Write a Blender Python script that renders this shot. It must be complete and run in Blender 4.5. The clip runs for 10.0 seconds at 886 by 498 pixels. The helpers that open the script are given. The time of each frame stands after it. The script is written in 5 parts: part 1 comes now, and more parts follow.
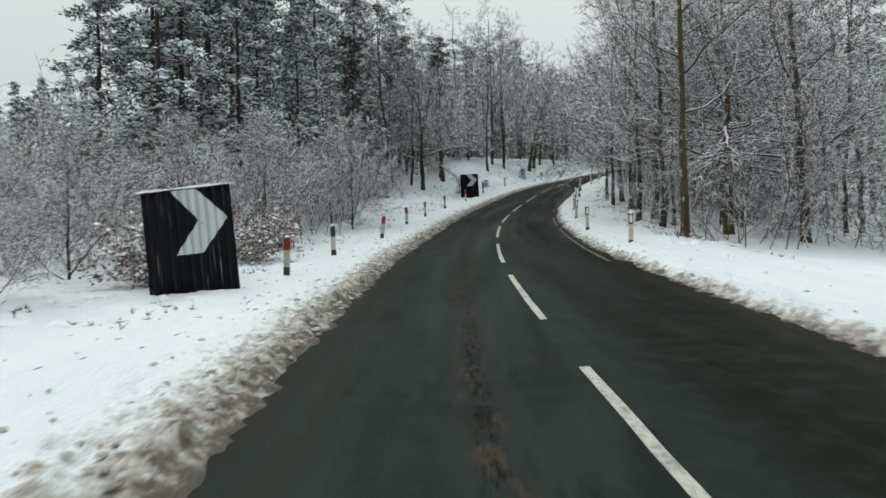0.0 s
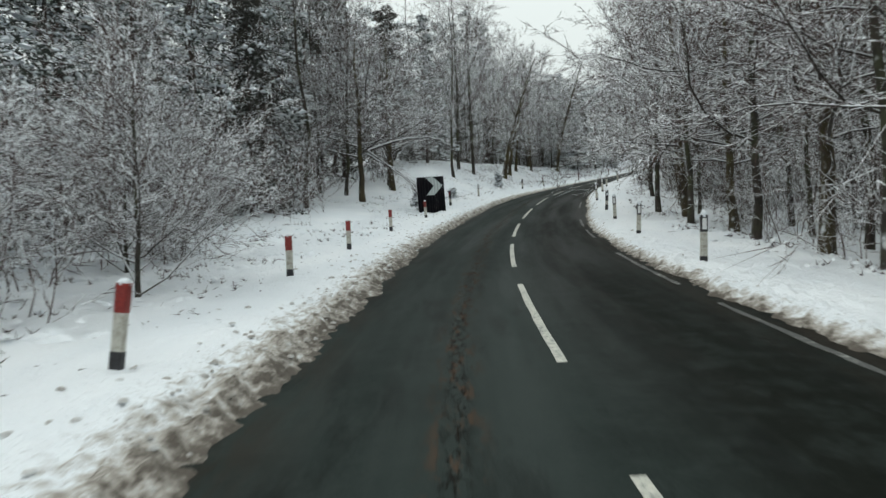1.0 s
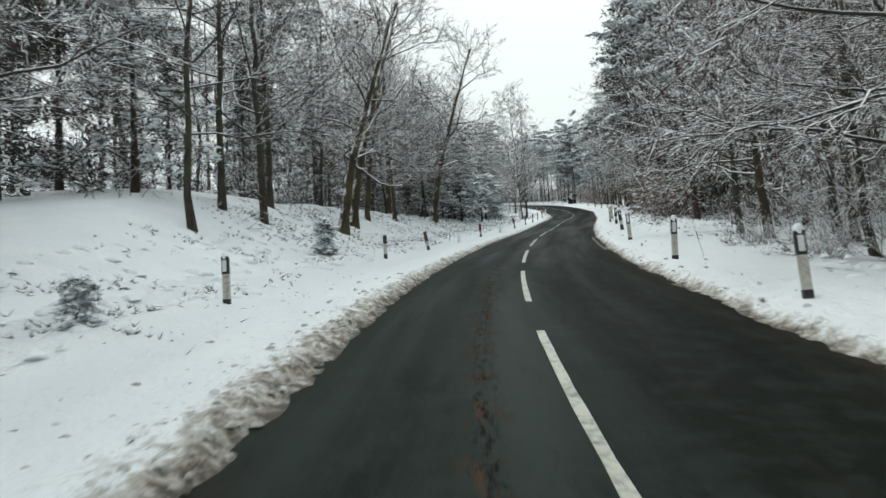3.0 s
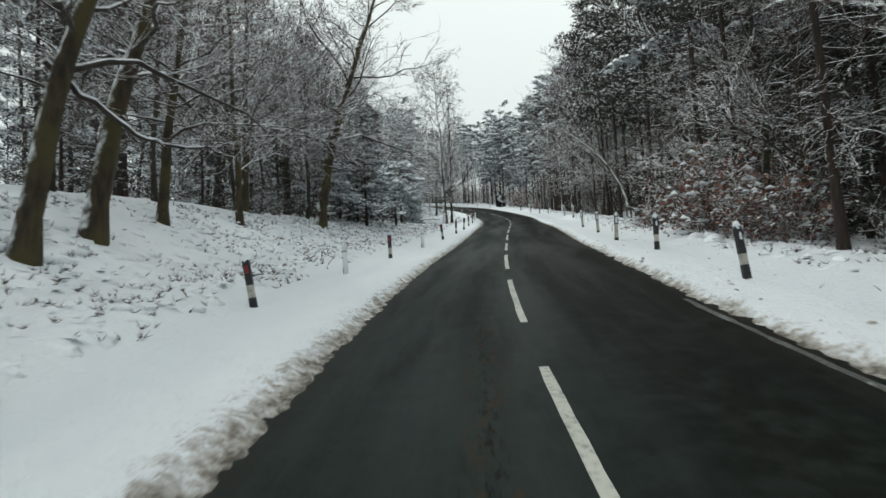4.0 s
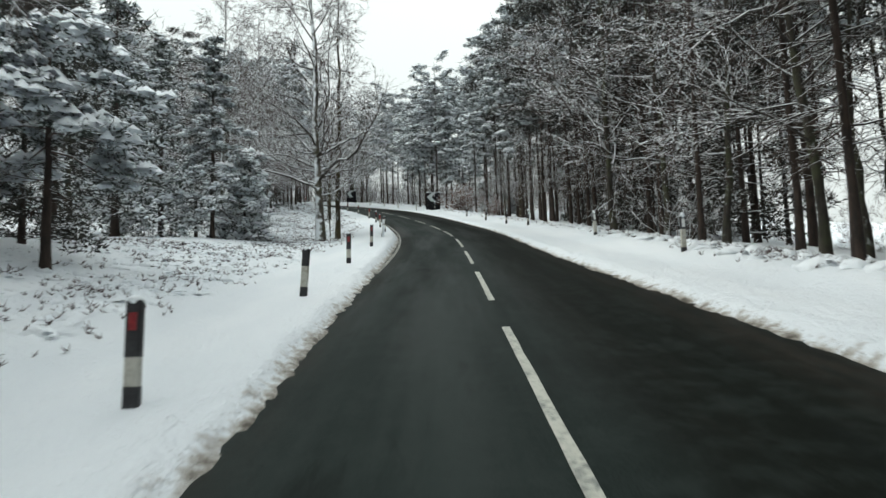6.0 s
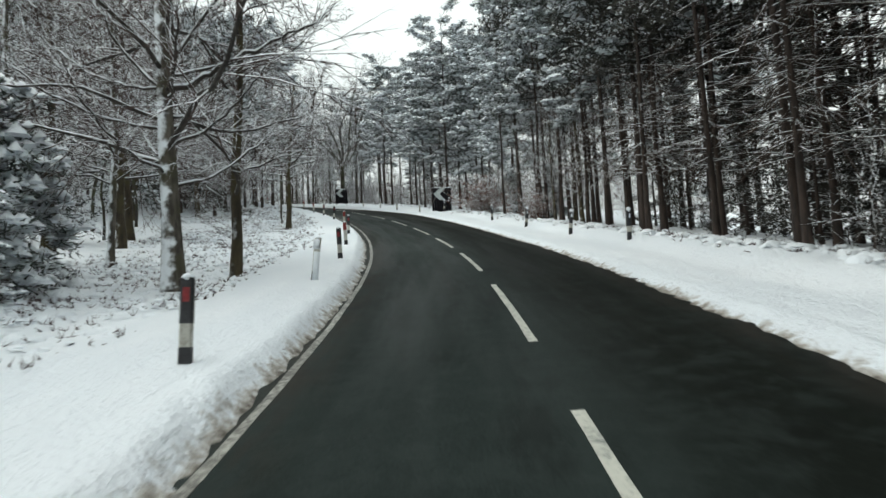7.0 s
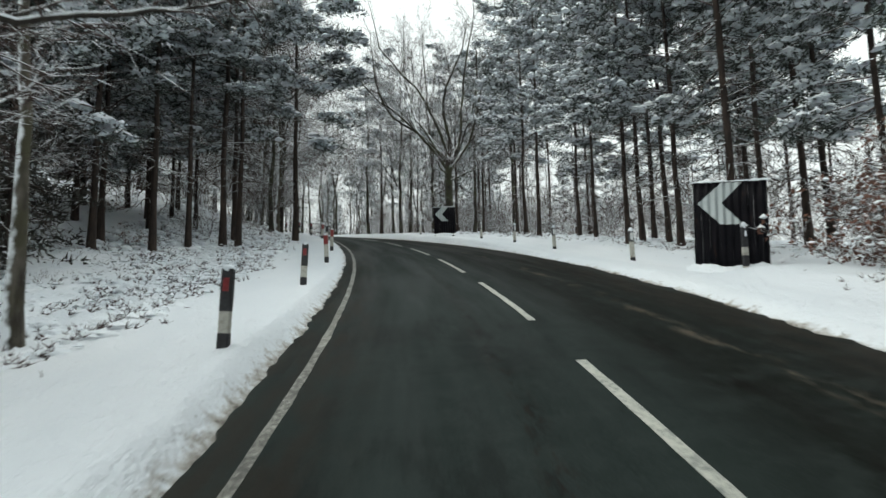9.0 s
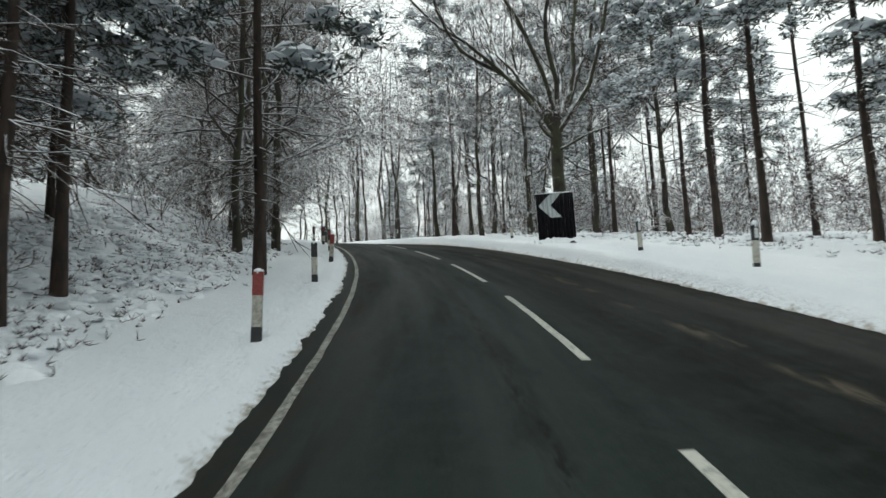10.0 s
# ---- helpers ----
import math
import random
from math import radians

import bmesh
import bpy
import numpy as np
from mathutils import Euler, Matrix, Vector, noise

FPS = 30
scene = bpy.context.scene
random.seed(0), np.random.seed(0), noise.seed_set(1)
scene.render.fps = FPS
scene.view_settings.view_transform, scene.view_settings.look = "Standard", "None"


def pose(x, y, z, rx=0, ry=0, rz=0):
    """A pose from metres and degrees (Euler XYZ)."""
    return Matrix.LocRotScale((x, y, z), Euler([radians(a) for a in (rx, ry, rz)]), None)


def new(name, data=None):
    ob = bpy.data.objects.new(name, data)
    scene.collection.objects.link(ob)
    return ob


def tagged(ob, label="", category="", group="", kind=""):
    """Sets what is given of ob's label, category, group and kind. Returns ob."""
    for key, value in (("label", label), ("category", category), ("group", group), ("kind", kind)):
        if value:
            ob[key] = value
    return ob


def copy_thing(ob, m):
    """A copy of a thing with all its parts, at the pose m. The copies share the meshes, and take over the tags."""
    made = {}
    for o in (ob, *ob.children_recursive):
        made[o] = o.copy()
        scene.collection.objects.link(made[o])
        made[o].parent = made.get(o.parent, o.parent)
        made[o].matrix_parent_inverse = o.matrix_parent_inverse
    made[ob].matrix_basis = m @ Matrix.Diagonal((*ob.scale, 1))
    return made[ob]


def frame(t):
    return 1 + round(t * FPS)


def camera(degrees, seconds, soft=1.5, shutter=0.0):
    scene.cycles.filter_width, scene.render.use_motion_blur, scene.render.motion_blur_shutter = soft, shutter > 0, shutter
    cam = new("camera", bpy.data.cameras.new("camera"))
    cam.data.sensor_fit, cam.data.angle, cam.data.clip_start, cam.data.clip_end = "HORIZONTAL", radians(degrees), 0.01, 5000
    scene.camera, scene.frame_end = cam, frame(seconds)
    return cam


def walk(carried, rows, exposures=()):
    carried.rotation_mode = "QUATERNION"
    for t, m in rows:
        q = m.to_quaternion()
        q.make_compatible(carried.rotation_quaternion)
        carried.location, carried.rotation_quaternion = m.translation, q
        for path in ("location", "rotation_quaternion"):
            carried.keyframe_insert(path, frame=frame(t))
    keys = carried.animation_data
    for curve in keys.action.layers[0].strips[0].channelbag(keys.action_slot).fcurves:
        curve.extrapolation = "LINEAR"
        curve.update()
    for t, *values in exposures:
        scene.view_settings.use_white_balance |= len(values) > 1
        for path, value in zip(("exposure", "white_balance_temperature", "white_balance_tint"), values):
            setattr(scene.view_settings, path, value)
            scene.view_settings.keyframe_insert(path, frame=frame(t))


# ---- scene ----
cam = camera(66.0, 10.0, 1.5, 0.1)
ROWS = [
    (0.0, 0.000, 0.000, 0.000, 0.90, 1.46, 0.12),
    (0.5, 0.108, 10.593, 0.895, 1.33, 1.90, -1.27),
    (1.0, 0.533, 20.814, 1.849, 2.08, 2.25, -3.43),
    (1.5, 1.405, 30.763, 2.990, 2.88, 2.82, -6.24),
    (2.0, 2.773, 40.555, 4.220, 3.67, 3.10, -9.13),
    (2.5, 4.658, 50.208, 5.586, 4.87, 3.75, -12.26),
    (3.0, 7.122, 59.692, 7.158, 6.07, 4.01, -15.91),
    (3.5, 10.256, 69.015, 8.809, 5.79, 3.70, -20.06),
    (4.0, 14.016, 78.253, 10.375, 5.61, 2.93, -23.19),
    (4.5, 18.294, 87.483, 11.959, 5.66, 1.82, -25.96),
    (5.0, 23.078, 96.742, 13.580, 5.67, 1.60, -28.21),
    (5.5, 28.263, 106.085, 15.186, 5.33, 1.49, -29.36),
    (6.0, 33.641, 115.529, 16.913, 5.55, 1.90, -29.52),
    (6.5, 39.070, 125.028, 18.666, 5.18, 2.37, -29.40),
    (7.0, 44.404, 134.530, 20.354, 5.66, 2.76, -28.42),
    (7.5, 49.433, 144.044, 22.114, 5.41, 2.50, -26.42),
    (8.0, 53.956, 153.623, 23.924, 6.27, 1.86, -23.53),
    (8.5, 57.916, 163.235, 25.762, 6.72, 1.31, -20.80),
    (9.0, 61.264, 172.876, 27.739, 8.20, 1.26, -17.11),
    (9.5, 63.996, 182.668, 29.795, 8.16, 1.46, -13.75),
    (10.0, 66.169, 192.710, 31.864, 7.76, 2.29, -10.06),
]
walk(cam, [(t, pose(x, y, z, 90 + pitch, roll, yaw)) for t, x, y, z, pitch, roll, yaw in ROWS],
     [(0.0, 0.03, 6480, 2.5), (1.0, 0.24, 6480, 2.5), (1.5, 0.40, 6480, 2.5), (2.5, 0.45, 6480, 2.5), (4.5, 0.19, 6480, 2.5), (5.5, 0.33, 6480, 2.5), (7.0, 0.50, 6480, 2.5), (8.0, 0.47, 6480, 2.5), (9.0, 0.56, 6480, 2.5), (10.0, 0.70, 6480, 2.5)])

# ---- overcast winter sky ----
world = bpy.data.worlds.new("overcast_sky")
scene.world = world
world.use_nodes = True
wn, wl = world.node_tree.nodes, world.node_tree.links
sky = wn.new("ShaderNodeTexSky")
sky.sky_type, sky.sun_disc = "NISHITA", False
sky.sun_elevation, sky.sun_rotation = radians(50), radians(60)
sky.air_density, sky.dust_density, sky.ozone_density = 1.6, 6.0, 1.0
grey = wn.new("ShaderNodeHueSaturation")
grey.inputs["Saturation"].default_value = 0.12
cloud = wn.new("ShaderNodeMix")
cloud.data_type = "RGBA"
cloud.inputs[0].default_value = 0.92
# an overcast sky over snow is about twice as bright overhead as at the horizon
high = wn.new("ShaderNodeSeparateXYZ")
wl.new(wn.new("ShaderNodeTexCoord").outputs["Generated"], high.inputs[0])
deck = wn.new("ShaderNodeMix")
deck.data_type = "RGBA"
deck.inputs["A"].default_value = (5.0, 5.2, 5.25, 1)
deck.inputs["B"].default_value = (9.7, 10.15, 10.4, 1)
wl.new(high.outputs["Z"], deck.inputs[0])
wl.new(deck.outputs["Result"], cloud.inputs["B"])
wl.new(sky.outputs[0], grey.inputs["Color"])
wl.new(grey.outputs[0], cloud.inputs["A"])
wl.new(cloud.outputs["Result"], wn["Background"].inputs["Color"])
wn["Background"].inputs["Strength"].default_value = 0.11
sun = bpy.data.lights.new("sun", "SUN")
sun.energy, sun.angle, sun.color = 1.4, radians(60), (1.0, 0.97, 0.93)
new("sun", sun).matrix_world = pose(0, 0, 60, 40, 0, -120)


# ---- materials ----
class Mat:
    """A node material under construction."""

    def __init__(self, name, rough=0.8, metal=0.0):
        self.m = bpy.data.materials.new(name)
        self.m.use_nodes = True
        self.n, self.l = self.m.node_tree.nodes, self.m.node_tree.links
        self.b = self.n["Principled BSDF"]
        self.set("Roughness", rough)
        self.set("Metallic", metal)

    def set(self, socket, v):
        if hasattr(v, "links"):
            self.l.new(v, self.b.inputs[socket])
        else:
            self.b.inputs[socket].default_value = (*v, 1) if isinstance(v, tuple) else v

    def put(self, v, socket):
        if hasattr(v, "links"):
            self.l.new(v, socket)
        else:
            socket.default_value = (*v, 1) if isinstance(v, tuple) else v

    def coords(self, kind="Object"):
        return self.n.new("ShaderNodeTexCoord").outputs[kind]

    def where(self):
        return self.n.new("ShaderNodeNewGeometry").outputs["Position"]

    def scaled(self, v, sx, sy, sz):
        k = self.n.new("ShaderNodeMapping")
        k.inputs["Scale"].default_value = (sx, sy, sz)
        self.l.new(v, k.inputs["Vector"])
        return k.outputs[0]

    def noise(self, v, scale, detail=4, rough=0.55):
        k = self.n.new("ShaderNodeTexNoise")
        k.inputs["Scale"].default_value, k.inputs["Detail"].default_value, k.inputs["Roughness"].default_value = scale, detail, rough
        self.l.new(v, k.inputs["Vector"])
        return k.outputs[0]

    def math(self, op, a, b=0.0, c=None):
        k = self.n.new("ShaderNodeMath")
        k.operation = op
        self.put(a, k.inputs[0])
        self.put(b, k.inputs[1])
        if c is not None:
            self.put(c, k.inputs[2])
        return k.outputs[0]

    def ramp(self, v, lo, hi, a=0.0, b=1.0):
        k = self.n.new("ShaderNodeMapRange")
        k.interpolation_type = "SMOOTHSTEP"
        self.l.new(v, k.inputs[0])
        for i, x in enumerate((lo, hi, a, b)):
            k.inputs[i + 1].default_value = x
        return k.outputs[0]

    def mix(self, f, a, b):
        k = self.n.new("ShaderNodeMix")
        k.data_type = "RGBA"
        self.put(f, k.inputs[0])
        self.put(a, k.inputs["A"])
        self.put(b, k.inputs["B"])
        return k.outputs["Result"]

    def bump(self, h, strength=0.5, dist=0.02):
        k = self.n.new("ShaderNodeBump")
        k.inputs["Strength"].default_value, k.inputs["Distance"].default_value = strength, dist
        self.l.new(h, k.inputs["Height"])
        self.l.new(k.outputs[0], self.b.inputs["Normal"])

    def split(self, v):
        k = self.n.new("ShaderNodeSeparateXYZ")
        self.l.new(v, k.inputs[0])
        return k.outputs

    def uv(self):
        return self.n.new("ShaderNodeUVMap").outputs[0]

    def upward(self):
        return self.split(self.n.new("ShaderNodeNewGeometry").outputs["Normal"])[2]


SNOW = (0.80, 0.83, 0.86)


def snow_material(name, fine=9.0):
    k = Mat(name, 0.75)
    p = k.where()
    a, b = k.noise(p, 0.6, 3), k.noise(p, fine, 5)
    k.set("Base Color", k.mix(k.ramp(a, 0.35, 0.7), (0.74, 0.78, 0.82), SNOW))
    k.bump(k.math("ADD", b, k.math("MULTIPLY", k.noise(p, 2.2, 4), 2.0)), 0.7, 0.06)
    k.set("Subsurface Weight", 0.0)
    return k.m


def bark_material(name, dark, light, snow_from=0.25, snow_to=0.6, moss=None, grain=7.0, drift=0.0):
    """Bark with snow lying on whatever faces upwards."""
    k = Mat(name, 0.9)
    p = k.coords()
    fiss = k.noise(k.scaled(p, grain, grain, grain * 0.25), 1.0, 6, 0.65)
    c = k.mix(k.ramp(fiss, 0.35, 0.68), dark, light)
    if moss:
        c = k.mix(k.ramp(k.noise(p, 1.1, 3), 0.42, 0.62), c, moss)
    # snow lies on what faces up, and some is driven onto the windward side
    n = k.split(k.n.new("ShaderNodeNewGeometry").outputs["Normal"])
    wind = k.math("MAXIMUM", k.math("ADD", k.math("MULTIPLY", n[0], -0.9 * drift), k.math("MULTIPLY", n[1], -0.44 * drift)), 0.0)
    lie = k.math("ADD", k.math("ADD", n[2], wind) if drift else n[2], k.math("MULTIPLY", k.math("SUBTRACT", k.noise(k.where(), 3.0, 3), 0.5), 1.1))
    k.set("Base Color", k.mix(k.ramp(lie, snow_from, snow_to), c, SNOW))
    k.bump(fiss, 0.6, 0.02)
    return k.m


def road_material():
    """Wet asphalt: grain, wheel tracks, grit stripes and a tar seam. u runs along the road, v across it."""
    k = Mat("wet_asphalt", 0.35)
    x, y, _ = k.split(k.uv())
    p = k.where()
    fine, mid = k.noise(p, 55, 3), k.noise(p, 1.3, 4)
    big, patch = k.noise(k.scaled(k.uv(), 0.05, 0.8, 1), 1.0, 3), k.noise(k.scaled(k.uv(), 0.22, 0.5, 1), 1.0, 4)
    # tones are tuned far below wet asphalt's real colour to darken the road
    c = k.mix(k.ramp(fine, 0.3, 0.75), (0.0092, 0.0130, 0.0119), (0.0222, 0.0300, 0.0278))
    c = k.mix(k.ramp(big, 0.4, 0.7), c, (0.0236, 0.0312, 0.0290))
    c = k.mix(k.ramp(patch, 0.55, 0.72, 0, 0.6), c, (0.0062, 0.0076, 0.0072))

    # the downhill lane is browner; mirrored dark woods and lens falloff are painted in darker
    lane = k.ramp(k.math("ADD", y, k.math("MULTIPLY", k.math("SUBTRACT", big, 0.5), 1.6)), -0.2, 1.3, 0, 0.95)
    c = k.mix(lane, c, k.mix(k.ramp(fine, 0.3, 0.75), (0.0034, 0.0042, 0.0032), (0.0085, 0.0102, 0.0078)))
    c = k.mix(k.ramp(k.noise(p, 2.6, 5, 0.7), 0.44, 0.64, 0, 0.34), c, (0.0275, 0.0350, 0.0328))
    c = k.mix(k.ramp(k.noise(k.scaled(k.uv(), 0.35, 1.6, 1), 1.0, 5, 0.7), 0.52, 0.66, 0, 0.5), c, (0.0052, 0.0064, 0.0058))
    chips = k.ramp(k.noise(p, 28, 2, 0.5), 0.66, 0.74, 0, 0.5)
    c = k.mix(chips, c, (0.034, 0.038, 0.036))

    def stripe(at, wide, drift, s_from, s_to, colour, amount, grain):
        nonlocal c
        wob = k.math("MULTIPLY", k.math("SUBTRACT", k.noise(k.scaled(k.uv(), 0.06, 0, 0), 1.0, 2), 0.5), 0.7)
        off = k.math("ABSOLUTE", k.math("ADD", k.math("ADD", y, wob), k.math("ADD", -at, k.math("MULTIPLY", x, -drift))))
        band = k.ramp(off, wide, wide * 0.15)
        torn = k.ramp(k.noise(k.scaled(k.uv(), 0.9, 3.5, 1), grain, 6, 0.72), 0.49, 0.62)
        far = k.math("MULTIPLY", k.ramp(x, s_from - 8, s_from + 8), k.ramp(x, s_to + 20, s_to - 10))
        f = k.math("MULTIPLY", k.math("MULTIPLY", band, torn), far)
        c = k.mix(k.math("MULTIPLY", f, amount), c, colour)
        return f

    grit = stripe(-1.22, 0.34, 0.006, -40, 85, (0.058, 0.040, 0.029), 0.95, 1.8)
    clods = stripe(-1.22, 0.17, 0.006, -40, 85, (0.006, 0.004, 0.003), 0.9, 4.0)
    stripe(-0.95, 0.14, 0.0, 158, 230, (0.0018, 0.0016, 0.0015), 1.0, 1.5)
    stripe(-0.95, 0.20, 0.0, 158, 230, (0.020, 0.015, 0.012), 0.55, 3.0)
    stripe(1.2, 0.38, 0.0, 186, 330, (0.0035, 0.0026, 0.0020), 0.8, 0.8)
    stripe(1.9, 0.24, 0.0, 190, 330, (0.070, 0.058, 0.044), 1.0, 0.7)
    stripe(1.2, 0.28, 0.0, 30, 120, (0.014, 0.012, 0.010), 0.6, 1.4)
    # grit towards both margins
    side = k.ramp(k.math("ABSOLUTE", y), 2.15, 3.0)
    gut = k.math("MULTIPLY", side, k.ramp(k.noise(k.scaled(k.uv(), 0.5, 2.2, 1), 1.5, 5, 0.65), 0.35, 0.65))
    c = k.mix(k.math("MULTIPLY", gut, 0.7), c, (0.025, 0.020, 0.0155))
    k.set("Base Color", c)
    wet = k.ramp(k.noise(k.scaled(k.uv(), 0.07, 0.9, 1), 1.0, 4), 0.35, 0.7, 0.5, 0.7)
    k.set("Roughness", k.math("ADD", wet, k.math("MULTIPLY", grit, 0.3)))
    k.set("Specular IOR Level", 0.035)
    k.bump(k.math("ADD", k.math("ADD", fine, k.math("MULTIPLY", mid, 0.5)), k.math("MULTIPLY", clods, 3.0)), 0.5, 0.006)
    return k.m


def verge_material():
    """Ploughed snow: slush and grit by the road, clean behind it. u runs along the road, v away from it."""
    k = Mat("verge_snow", 0.75)
    x, y, _ = k.split(k.uv())
    p = k.where()
    a, b, big = k.noise(p, 5.0, 6, 0.7), k.noise(p, 14, 5), k.noise(k.scaled(k.uv(), 0.12, 0.5, 1), 1.0, 3)
    dirty = k.n.new("ShaderNodeAttribute")
    dirty.attribute_name = "slush"
    reach = k.math("ADD", dirty.outputs["Fac"], k.math("MULTIPLY", k.math("SUBTRACT", a, 0.5), 2.4))
    clean = k.mix(k.ramp(big, 0.35, 0.7), (0.73, 0.77, 0.81), SNOW)
    c = k.mix(k.ramp(reach, 0.25, 0.85), clean, (0.36, 0.335, 0.30))
    c = k.mix(k.ramp(reach, 0.72, 1.15), c, (0.085, 0.070, 0.055))
    speck = k.math("MULTIPLY", k.ramp(k.noise(p, 22, 3, 0.6), 0.60, 0.70), k.ramp(dirty.outputs["Fac"], -0.3, 0.5))
    c = k.mix(k.math("MULTIPLY", speck, 0.8), c, (0.06, 0.048, 0.036))
    k.set("Base Color", c)
    k.bump(k.math("ADD", b, k.math("MULTIPLY", a, 1.5)), 0.75, 0.07)
    return k.m


def paint_material(name, colour, wear, rough=0.55, amount=0.55):
    k = Mat(name, rough)
    p = k.where()
    f = k.math("ADD", k.noise(p, 14, 5, 0.7), k.math("MULTIPLY", k.noise(p, 1.7, 3), 0.4))
    k.set("Base Color", k.mix(k.ramp(f, amount, amount + 0.32), colour, wear))
    k.bump(f, 0.25, 0.004)
    return k.m


def plain_material(name, a, b, scale=8.0, rough=0.7, bump=0.3):
    k = Mat(name, rough)
    f = k.noise(k.coords(), scale, 5, 0.6)
    k.set("Base Color", k.mix(k.ramp(f, 0.35, 0.68), a, b))
    k.bump(f, bump, 0.01)
    return k.m


def sheet_material():
    """Black corrugated sheet with scuffed, rusting ribs."""
    k = Mat("black_sheet", 0.55)
    p = k.coords()
    streak = k.noise(k.scaled(p, 46, 46, 0.9), 1.0, 4, 0.6)
    rib = k.noise(k.scaled(p, 5.5, 5.5, 0.5), 1.0, 2)
    c = k.mix(k.ramp(k.noise(p, 2.0, 4), 0.4, 0.7), (0.0040, 0.0040, 0.0060), (0.0085, 0.0070, 0.0095))
    c = k.mix(k.math("MULTIPLY", k.ramp(streak, 0.60, 0.70), k.ramp(rib, 0.46, 0.58)), c, (0.20, 0.195, 0.20))
    c = k.mix(k.math("MULTIPLY", k.ramp(k.noise(k.scaled(p, 7, 7, 1.4), 1.0, 5, 0.7), 0.60, 0.72), 0.6), c, (0.040, 0.018, 0.010))
    k.set("Base Color", c)
    k.set("Specular IOR Level", 0.12)
    return k.m


def chevron_material():
    """White paint on corrugated sheet: the ribs' shading is painted in as greyer stripes."""
    k = Mat("chevron_white", 0.5)
    p = k.coords()
    rib_shade = k.math("SINE", k.math("MULTIPLY", k.split(p)[0], 35.0))
    f = k.math("ADD", rib_shade, k.math("MULTIPLY", k.math("SUBTRACT", k.noise(k.scaled(p, 10, 10, 1.5), 1.0, 4), 0.5), 2.2))
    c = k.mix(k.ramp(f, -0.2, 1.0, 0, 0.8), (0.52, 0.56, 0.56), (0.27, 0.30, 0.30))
    k.set("Base Color", k.mix(k.ramp(k.noise(p, 16, 4, 0.65), 0.62, 0.74), c, (0.16, 0.16, 0.15)))
    return k.m


def needle_material(name, a, b, lo=0.12, hi=0.58):
    k = Mat(name, 0.7)
    f = k.noise(k.where(), 1.2, 3)
    c = k.mix(k.ramp(f, 0.35, 0.65), a, b)
    lie = k.math("ADD", k.upward(), k.math("MULTIPLY", k.math("SUBTRACT", k.noise(k.where(), 2.0, 3), 0.5), 1.2))
    k.set("Base Color", k.mix(k.ramp(lie, lo, hi), c, SNOW))
    return k.m


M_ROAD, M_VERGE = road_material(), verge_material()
M_GROUND = snow_material("field_snow", 6.0)
M_SNOW = snow_material("lying_snow", 12.0)
M_LINE = paint_material("road_paint", (0.46, 0.455, 0.40), (0.09, 0.105, 0.10), 0.5, 0.62)
M_LINE_EDGE = paint_material("dirty_road_paint", (0.38, 0.375, 0.33), (0.06, 0.055, 0.048), 0.55, 0.50)
M_LINE_OLD = paint_material("worn_road_paint", (0.45, 0.46, 0.42), (0.05, 0.052, 0.05), 0.6, 0.38)
M_PINE = bark_material("pine_bark", (0.014, 0.009, 0.007), (0.046, 0.029, 0.021), 0.55, 0.9, None, 7.0, 0.3)
M_OAK = bark_material("oak_bark", (0.013, 0.010, 0.008), (0.050, 0.040, 0.031), 0.35, 0.7, (0.044, 0.046, 0.022), 7.0, 0.26)
M_LIMB = bark_material("snowy_limbs", (0.018, 0.015, 0.012), (0.055, 0.045, 0.036), 0.12, 0.55)
M_MOSSY = bark_material("mossy_bark", (0.018, 0.013, 0.008), (0.058, 0.043, 0.021), 0.55, 0.9, (0.058, 0.048, 0.016), 7.0, 0.5)
M_BIRCH = bark_material("birch_bark", (0.022, 0.017, 0.012), (0.12, 0.105, 0.085), 0.24, 0.5, (0.055, 0.050, 0.026), 5.0, 0.45)
M_TWIG = bark_material("snowy_twigs", (0.045, 0.028, 0.024), (0.105, 0.070, 0.060), 0.0, 0.40)
M_TWIG_BROWN = bark_material("brown_twigs", (0.045, 0.030, 0.024), (0.10, 0.068, 0.052), 0.05, 0.45)
M_DEAD = bark_material("dead_boughs", (0.024, 0.014, 0.009), (0.060, 0.036, 0.024), 0.5, 0.9)
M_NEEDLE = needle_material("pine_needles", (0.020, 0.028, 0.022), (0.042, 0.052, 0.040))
# darker, browner and less snowy than the pine needles
M_NEEDLE_DARK = needle_material("dark_needles", (0.014, 0.014, 0.010), (0.032, 0.029, 0.020), 0.5, 0.9)
M_LEAF = needle_material("dead_beech_leaves", (0.10, 0.042, 0.028), (0.20, 0.088, 0.056), 0.45, 0.95)
M_HEATH = plain_material("dead_bracken", (0.035, 0.022, 0.022), (0.090, 0.060, 0.056), 4.0, 0.9)
M_CLOD = plain_material("slush_clod", (0.26, 0.24, 0.21), (0.66, 0.67, 0.68), 3.0, 0.8)
M_WHITE = paint_material("post_white", (0.46, 0.45, 0.40), (0.26, 0.24, 0.20), 0.6, 0.60)
M_BLACK = plain_material("post_black", (0.012, 0.012, 0.014), (0.03, 0.03, 0.033), 12, 0.6)
M_RED = plain_material("red_reflector", (0.15, 0.014, 0.012), (0.24, 0.026, 0.020), 20, 0.35)
M_RED_DARK = plain_material("dull_red_reflector", (0.17, 0.012, 0.016), (0.25, 0.02, 0.022), 20, 0.35)
M_LENS = plain_material("white_reflector", (0.62, 0.63, 0.63), (0.72, 0.72, 0.72), 20, 0.3)
M_SHEET = sheet_material()
M_CHEVRON = chevron_material()
M_TIMBER = plain_material("weathered_timber", (0.07, 0.055, 0.042), (0.15, 0.12, 0.09), 6, 0.9)


